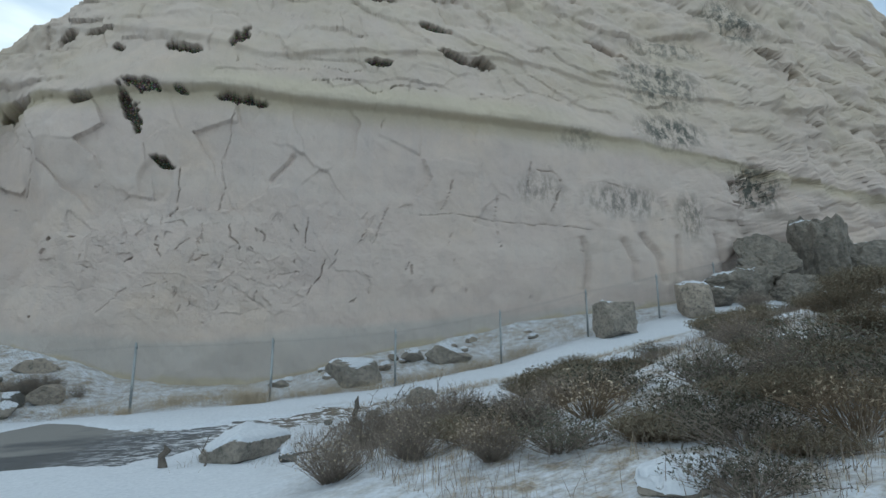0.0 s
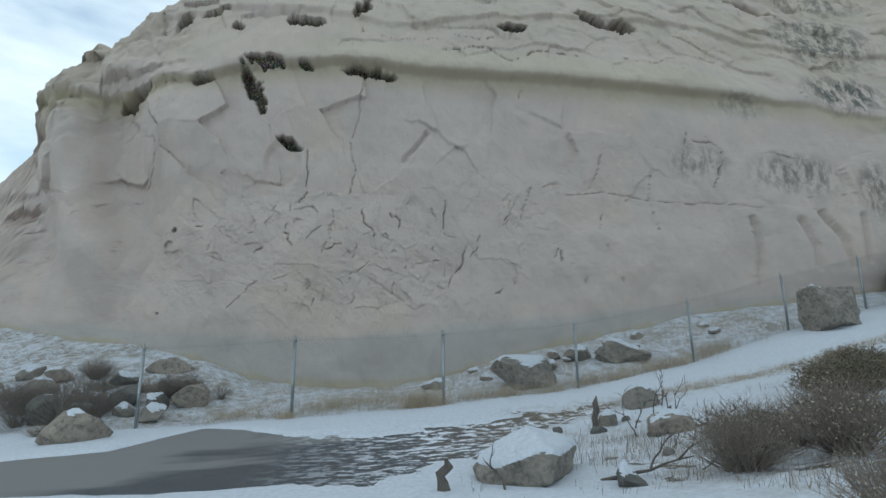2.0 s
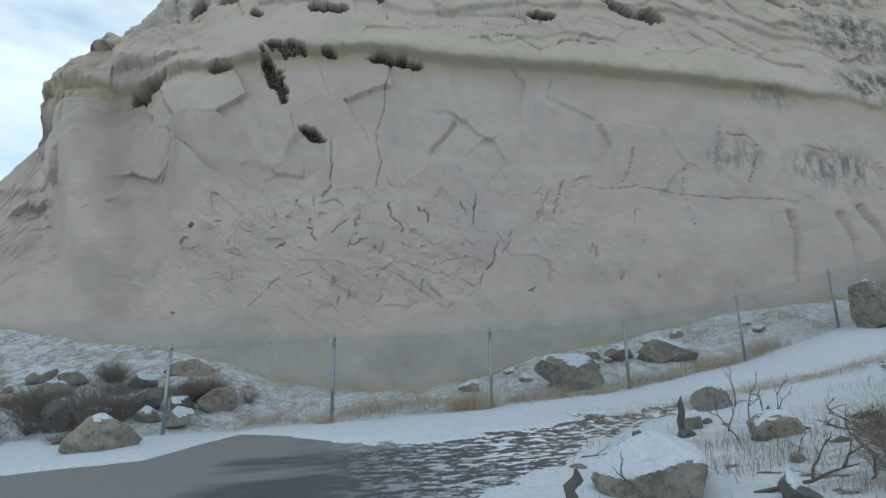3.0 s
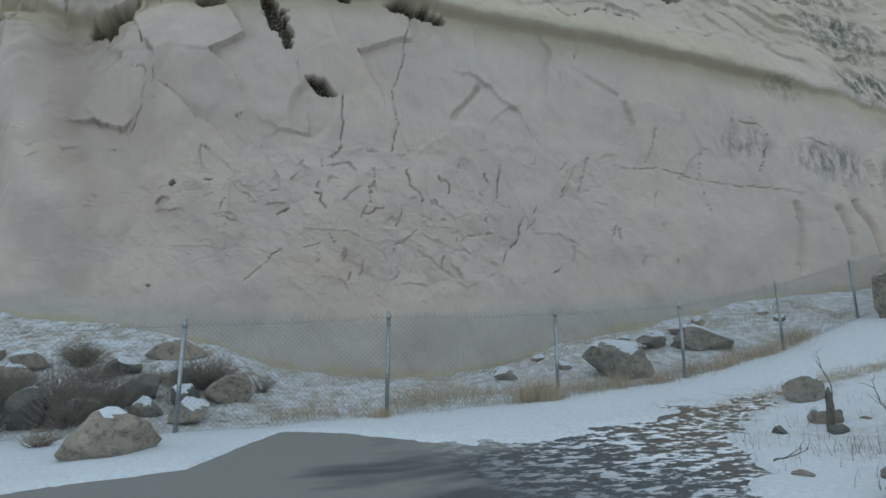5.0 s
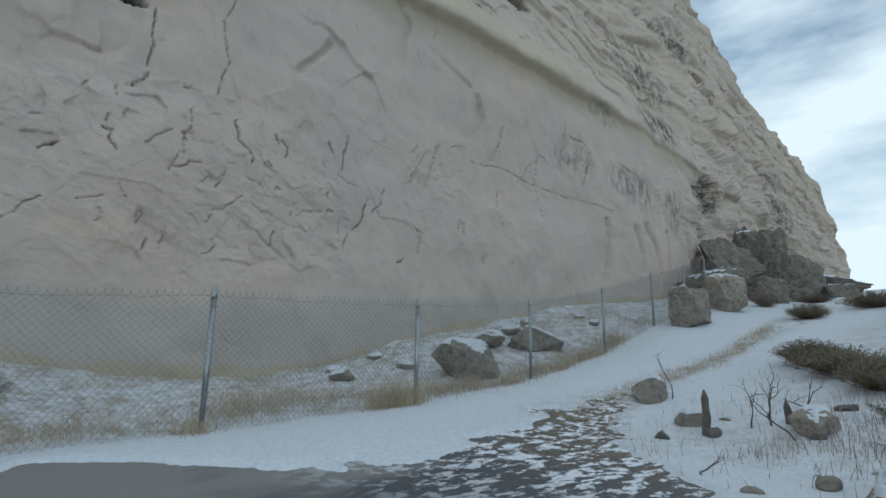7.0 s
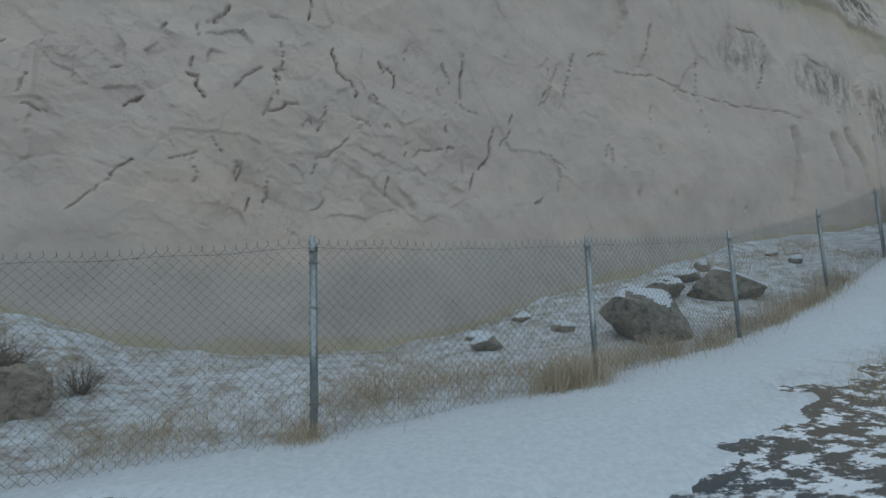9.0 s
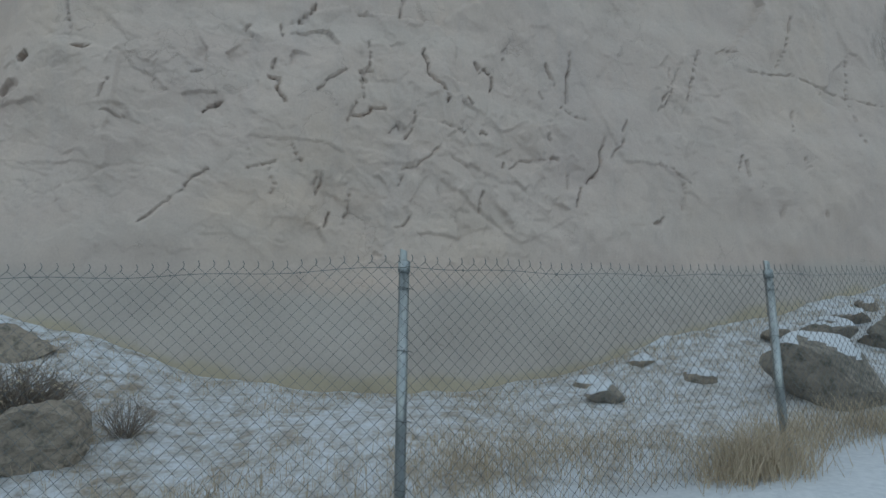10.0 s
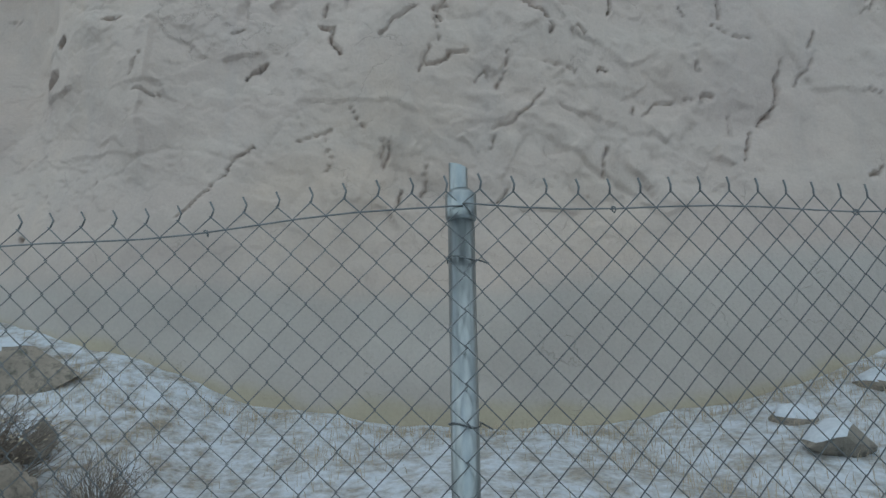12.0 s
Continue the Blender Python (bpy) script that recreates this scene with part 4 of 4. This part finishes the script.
# ---- shrubs and grass ----
def shrub_meshes(seed, twigs, spread_r, height, thick, leaves, droop=0.15):
    """Twigs, and small leaf clumps along their outer half."""
    rnd = random.Random(seed)
    pieces, lv, lf = [], [], []
    for k in range(twigs):
        a, tip = rnd.uniform(0, 6.283), rnd.random() ** 0.5
        lean = tip * spread_r
        hh = height * (1 - 0.45 * tip ** 2) * rnd.uniform(0.55, 1.12)
        base = Vector((math.cos(a) * 0.12 * spread_r * rnd.random(), math.sin(a) * 0.12 * spread_r * rnd.random(), -0.04))
        end = Vector((math.cos(a) * lean, math.sin(a) * lean, hh))
        bow = Vector((rnd.uniform(-1, 1), rnd.uniform(-1, 1), rnd.uniform(-0.4, 1))) * 0.16 * height
        path = []
        for j in range(5):
            f = j / 4
            p = base.lerp(end, f) + bow * math.sin(f * 3.1416) + Vector((rnd.uniform(-1, 1), rnd.uniform(-1, 1), rnd.uniform(-1, 1))) * 0.02 * height
            path.append(p)
        pieces.append(tube(path, [thick * (1 - 0.19 * j) for j in range(5)], 3, False))
        for fork in range(2):
            q = path[2 + fork]
            d = Vector((rnd.uniform(-1, 1), rnd.uniform(-1, 1), rnd.uniform(0.1, 1.2))).normalized() * height * rnd.uniform(0.12, 0.3)
            pieces.append(tube([q, q + d * 0.5 + Vector((0, 0, 0.01)), q + d], [thick * 0.5, thick * 0.4, thick * 0.22], 3, False))
            path.append(q + d)
        for j in range(leaves):
            c = rnd.choice(path[2:]) + Vector((rnd.uniform(-1, 1), rnd.uniform(-1, 1), rnd.uniform(-1, 1))) * 0.06 * height
            s = rnd.uniform(0.006, 0.016)
            d = Vector((rnd.uniform(-1, 1), rnd.uniform(-1, 1), rnd.uniform(-0.3, 1))).normalized()
            w = d.orthogonal().normalized() * s * 0.6
            o = len(lv)
            lv += [c - w * 0.4, c + d * s * 1.3 + w, c + d * s * 2.8, c + d * s * 1.3 - w]
            lf.append((o, o + 1, o + 2, o + 3))
    return pieces, lv, lf


def shrub(name, seed, twigs, spread_r, height, thick, leaves, twig_mat, leaf_mat, label):
    pieces, lv, lf = shrub_meshes(seed, twigs, spread_r, height, thick, leaves)
    root = tagged(new(name), label, "shrub", "shrubs")
    v, f = joined(pieces)
    part("branchwork", soup("branchwork", v, f), twig_mat, root)
    if lv:
        part("foliage", soup("foliage", lv, lf, False), leaf_mat, root)
    return root


def stand(ob, x, y, size, turn):
    ob.matrix_world = Matrix.Translation((x, y, float(ground_z(x, y)) - 0.02)) @ Matrix.Rotation(radians(turn), 4, "Z") @ Matrix.Scale(size, 4)


BROWN_A = shrub("sagebrush", 1, 420, 0.72, 0.5, 0.007, 22, BROWN_TWIG, SAGE, "dense brown dormant sagebrush on the snowy bank")
BROWN_B = shrub("sagebrush", 2, 400, 0.85, 0.42, 0.007, 20, BROWN_TWIG, SAGE, "low spreading brown sagebrush on the snowy bank")
GREY_A = shrub("bare_shrub", 3, 300, 0.75, 0.8, 0.006, 2, TWIG, STRAW, "leafless grey twiggy shrub with few dry leaves")
GREY_B = shrub("bare_shrub", 4, 120, 0.6, 0.75, 0.005, 0, TWIG, STRAW, "thin leafless grey shrub rising from the snow")
LOW_A = shrub("sagebrush", 5, 130, 0.6, 0.36, 0.006, 14, TWIG, DARK_LEAF, "small dark dormant sagebrush dusted with snow")
LOW_B = shrub("bare_shrub", 6, 110, 0.55, 0.45, 0.005, 3, BROWN_TWIG, STRAW, "small leafless brown shrub in the snow")
spots = [  # kind, x, y, size, turn
    (LOW_A, 6.0, -10.9, 0.9, 0), (BROWN_A, 6.6, -11.3, 0.55, 40), (LOW_A, 7.1, -11.3, 1.1, 80), (BROWN_A, 7.7, -11.7, 0.6, 120), (LOW_A, 6.9, -12.0, 1.0, 160), (LOW_B, 7.4, -12.4, 1.0, 200), (LOW_A, 8.3, -12.2, 1.0, 240),
    (LOW_B, 5.6, -10.4, 0.9, 280), (LOW_A, 7.9, -10.6, 1.1, 320), (LOW_A, 8.8, -11.0, 1.3, 20), (LOW_B, 6.7, -10.2, 1.1, 60), (LOW_A, 7.3, -9.6, 1.1, 100), (LOW_A, 6.3, -12.6, 0.8, 140), (LOW_B, 8.0, -13.0, 1.0, 180), (LOW_A, 6.2, -9.3, 1.0, 220),
    (BROWN_A, 8.3, -7.3, 0.85, 0), (BROWN_B, 5.7, -9.4, 0.75, 40), (BROWN_A, 8.5, -11.3, 0.62, 90), (BROWN_B, 9.7, -10.9, 0.75, 130), (BROWN_A, 10.6, -9.9, 0.8, 200),
    (BROWN_A, 8.5, -4.7, 0.95, 250), (BROWN_B, 9.6, -4.0, 1.15, 300), (BROWN_A, 10.5, -3.2, 1.0, 10), (BROWN_B, 11.8, -6.6, 0.9, 75),
    (BROWN_A, 7.9, -7.0, 0.6, 160), (BROWN_A, 12.6, -8.6, 0.9, 100), (BROWN_B, 12.0, -11.5, 0.9, 310), (BROWN_A, 14.2, -5.0, 1.0, 55),
    (GREY_A, 6.1, -10.0, 0.6, 0), (GREY_A, 5.5, -10.6, 0.5, 70), (GREY_A, 4.75, -7.35, 0.8, 210), (GREY_A, 5.6, -7.6, 0.9, 280), (GREY_A, 5.3, -6.7, 0.75, 30), (GREY_A, 6.3, -6.9, 0.8, 170), (GREY_A, 4.2, -9.4, 0.7, 130), (GREY_A, 5.0, -9.5, 0.65, 330),
    (GREY_B, 1.6, -10.4, 0.75, 0), (GREY_B, 1.1, -10.1, 0.65, 100), (GREY_B, 5.7, -7.0, 0.6, 200),
    (GREY_A, -3.3, 2.75, 0.9, 100), (GREY_A, -3.7, 2.6, 0.8, 190), (GREY_B, -5.3, 1.5, 1.5, 20), (GREY_B, -4.8, 1.6, 1.2, 80), (GREY_B, -5.6, 2.3, 1.3, 200), (GREY_A, -6.6, 2.2, 1.1, 260), (GREY_B, -2.3, 2.6, 0.6, 300),
    (LOW_B, -4.4, 3.1, 0.8, 60), (LOW_A, -5.5, 3.4, 0.9, 15), (GREY_B, -6.3, 1.4, 0.9, 95), (LOW_A, -8.2, 1.5, 0.9, 195), (GREY_B, -4.7, 1.9, 0.9, 255), (LOW_A, -9.5, 2.4, 1.1, 335), (GREY_A, -6.0, 4.2, 0.8, 12), (LOW_B, -7.6, 3.0, 1.0, 10), (LOW_A, -6.6, 0.4, 0.7, 30), (LOW_B, -5.2, 0.2, 0.6, 70), (GREY_A, -9.0, 3.6, 1.2, 50), (GREY_B, -7.3, 1.2, 1.3, 140), (BROWN_A, 16.8, -1.4, 0.9, 70), (BROWN_B, 19.0, -2.6, 1.2, 90), (BROWN_A, 22.0, -4.5, 1.6, 30),
    (BROWN_B, 26.0, -3.2, 1.5, 0), (BROWN_A, 17.0, -6.0, 1.2, 240), (GREY_A, 20.0, 0.9, 1.0, 0), (BROWN_B, 23.2, 0.2, 0.9, 130),
    (BROWN_B, 8.0, -12.3, 0.6, 15), (BROWN_B, 8.9, -11.9, 0.65, 155), (BROWN_B, 10.6, -11.3, 0.8, 285),
    (BROWN_B, 6.8, -11.5, 0.5, 33), (BROWN_B, 7.7, -11.2, 0.55, 66), (BROWN_B, 8.9, -10.3, 0.6, 99), (BROWN_B, 7.0, -12.4, 0.45, 122), (BROWN_B, 10.0, -9.0, 0.7, 188), (BROWN_B, 9.2, -7.2, 0.7, 222), (BROWN_B, 8.0, -7.9, 0.6, 266), (BROWN_B, 10.8, -7.8, 0.8, 299),
    (GREY_A, 8.8, -12.7, 0.6, 7), (GREY_A, 8.1, -11.2, 0.55, 47), (GREY_A, 7.2, -8.5, 0.6, 87),
    (GREY_A, 9.2, -9.6, 0.6, 77), (GREY_B, 8.0, -10.4, 0.7, 20), (GREY_B, 9.4, -12.4, 0.8, 120),
]
low_brush = random.Random(31)
for k in range(24):  # small brush all over the bank, thinner towards the road
    x, y = low_brush.uniform(5.2, 13.5), low_brush.uniform(-13.2, -4.6)
    if x < 5.2 + 0.25 * abs(y + 9) or (x < 7.0 and y < -11.5):
        continue
    spots.append((LOW_A if k % 3 else LOW_B, x, y, low_brush.uniform(0.45, 1.0), low_brush.uniform(0, 360)))
used = set()
for kind, x, y, size, turn in spots:
    if kind in used:
        ob = copy_thing(kind, Matrix())
    else:
        ob = kind
        used.add(kind)
    stand(ob, x, y, size, turn)


def blades(name, n, where, seed, hmin, hmax, width, mat, label, lean=0.5):
    """Loose dry blades; where(rnd) gives a place and a size."""
    rnd = random.Random(seed)
    verts, faces = [], []
    for k in range(n):
        x, y, s = where(rnd)
        h = rnd.uniform(hmin, hmax) * s
        z = float(fast_z(x, y)) - 0.02
        a, b = rnd.uniform(0, 6.283), rnd.uniform(0, 6.283)
        l = rnd.uniform(0.05, lean) * h
        w = Vector((math.cos(a), math.sin(a), 0)) * width * rnd.uniform(0.6, 1.3)
        d = Vector((math.cos(b) * l, math.sin(b) * l, 0))
        p = Vector((x, y, z))
        m, t = p + d * 0.35 + Vector((0, 0, h * 0.55)), p + d + Vector((0, 0, h))
        o = len(verts)
        verts += [p - w, p + w, m + w * 0.7, m - w * 0.7, t]
        faces += [(o, o + 1, o + 2, o + 3), (o + 3, o + 2, o + 4)]
    return tagged(part(name, soup(name, verts, faces, False), mat), label, "grass", kind="stuff")


_fx, _fy = np.arange(-14, 22.01, 0.1), np.arange(-16, 6.01, 0.1)
_fz = ground_z(*np.meshgrid(_fx, _fy))


def fast_z(x, y):
    i, j = min(max((x + 14) / 0.1, 0), len(_fx) - 1.001), min(max((y + 16) / 0.1, 0), len(_fy) - 1.001)
    a, b = int(i), int(j)
    u, v = i - a, j - b
    return (_fz[b, a] * (1 - u) + _fz[b, a + 1] * u) * (1 - v) + (_fz[b + 1, a] * (1 - u) + _fz[b + 1, a + 1] * u) * v


def by_fence(rnd):
    while True:
        x = rnd.uniform(-0.8, 15)
        c = vnoise(x * 1.3, 2.0, 3.0)
        if rnd.random() < 0.15 + float(c) ** 2 * 1.2:
            break
    return x, float(fence_y(x)) + rnd.gauss(0.35, 0.35), 0.55 + 0.6 * float(c)


def clumps(rnd):
    cx, off, s, wide = rnd.choice(((2.75, -0.15, 1.5, 0.25), (2.4, -0.12, 1.35, 0.2), (2.6, -0.05, 1.3, 0.25), (0.5, 0.9, 1.1, 0.4), (0.9, 0.8, 0.9, 0.45), (1.9, 0.7, 0.9, 0.45), (3.9, 0.3, 0.9, 0.3), (4.7, 0.1, 0.9, 0.22),
                                  (5.7, 0.0, 0.9, 0.3), (6.9, 0.1, 0.9, 0.3), (7.7, -0.05, 1.1, 0.3), (8.8, 0.0, 1.1, 0.35), (9.6, 0.05, 1.15, 0.35), (11.0, 0.1, 1.1, 0.4), (-0.35, -0.05, 0.55, 0.12), (-1.6, 0.7, 0.7, 0.3)))
    x = cx + rnd.gauss(0, wide)
    return x, float(fence_y(x)) + off + rnd.gauss(0, 0.12 + 0.25 * max(off, 0)), s


def on_slope(rnd):
    while True:
        x = rnd.uniform(-8, 14)
        y = rnd.uniform(float(fence_y(x)), float(base_y(x)))
        if rnd.random() < float(vnoise(x * 1.1, y * 1.1, 7.0)) ** 2 * 1.4:
            return x, y, 0.7


def at_foot(rnd):
    x = rnd.uniform(-2.5, 9)
    return x, float(base_y(x)) - abs(rnd.gauss(0, 0.12)) - 0.02, 0.6


def on_bank(rnd):
    while True:
        x, y = rnd.uniform(3.5, 13.5), rnd.uniform(-13.0, -4.3)
        if x - 3.5 > (y + 4.3) * -0.2 and rnd.random() < float(vnoise(x * 1.4, y * 1.4, 7.0)) ** 2 * 1.5:
            return x, y, 1.0


def by_track(rnd):
    x = rnd.uniform(4.5, 15)
    return x, float(np.interp(x, (4.5, 7.5, 11.5, 15), (-1.7, -1.15, -1.3, -0.9))) + rnd.gauss(0, 0.16), 0.6


blades("fence_grass", 1600, by_fence, 1, 0.06, 0.34, 0.003, STRAW, "dry straw-coloured grass along the fence foot", 1.0)
blades("grass_tufts", 6800, clumps, 2, 0.10, 0.40, 0.003, STRAW, "thick tufts of dry grass at the fence", 1.1)
blades("slope_grass", 12000, on_slope, 3, 0.08, 0.28, 0.003, STRAW, "short dry grass poking through thin snow")
blades("cliff_foot_grass", 1500, at_foot, 4, 0.1, 0.35, 0.003, STRAW, "dry grass fringe at the cliff foot")
blades("bank_stalks", 10000, on_bank, 5, 0.05, 0.3, 0.0028, TWIG, "grey dry stalks poking through snow on the bank", 0.7)
blades("bank_straw", 3000, on_bank, 6, 0.06, 0.24, 0.003, STRAW, "pale dry grass in the snow on the bank", 0.7)
blades("track_grass", 4200, by_track, 7, 0.08, 0.25, 0.003, STRAW, "dry grass line along the snowy track")


def on_flat(rnd):
    while True:
        x, y = rnd.uniform(2.2, 9.5), rnd.uniform(-7.5, -2.4)
        if float(road_mask(x, y)) < -0.05 and rnd.random() < float(vnoise(x * 1.7, y * 1.7, 3.0)) ** 2 * 1.6:
            return x, y, 0.8


blades("snow_stalks", 900, on_flat, 8, 0.05, 0.3, 0.003, TWIG, "sparse grey stalks poking through the snow", 0.9)
for k in range(14):
    x, y = rk.uniform(2.5, 8.5), rk.uniform(-6.8, -2.9)
    if float(road_mask(x, y)) > -0.1:
        continue
    s = rk.uniform(0.1, 0.26)
    boulder("snow_stone", x, y, (s * 1.5, s, s * 0.8), 200 + k, rk.choice((GREY_ROCK, DARK_ROCK)), "small dark stone in the snow", rk.uniform(0, 360), 0.0, 0.6, 3, "stones in the snow", 0.0)
for k, (x, y, tn) in enumerate(((5.0, -5.6, 10), (6.6, -5.4, 140), (7.2, -4.0, 70), (4.9, -7.2, 200), (5.6, -6.5, 310), (3.0, -4.4, 30))):
    dead_branch(x, y, 40 + k, 0.45, 0.15, tn, 0.012)
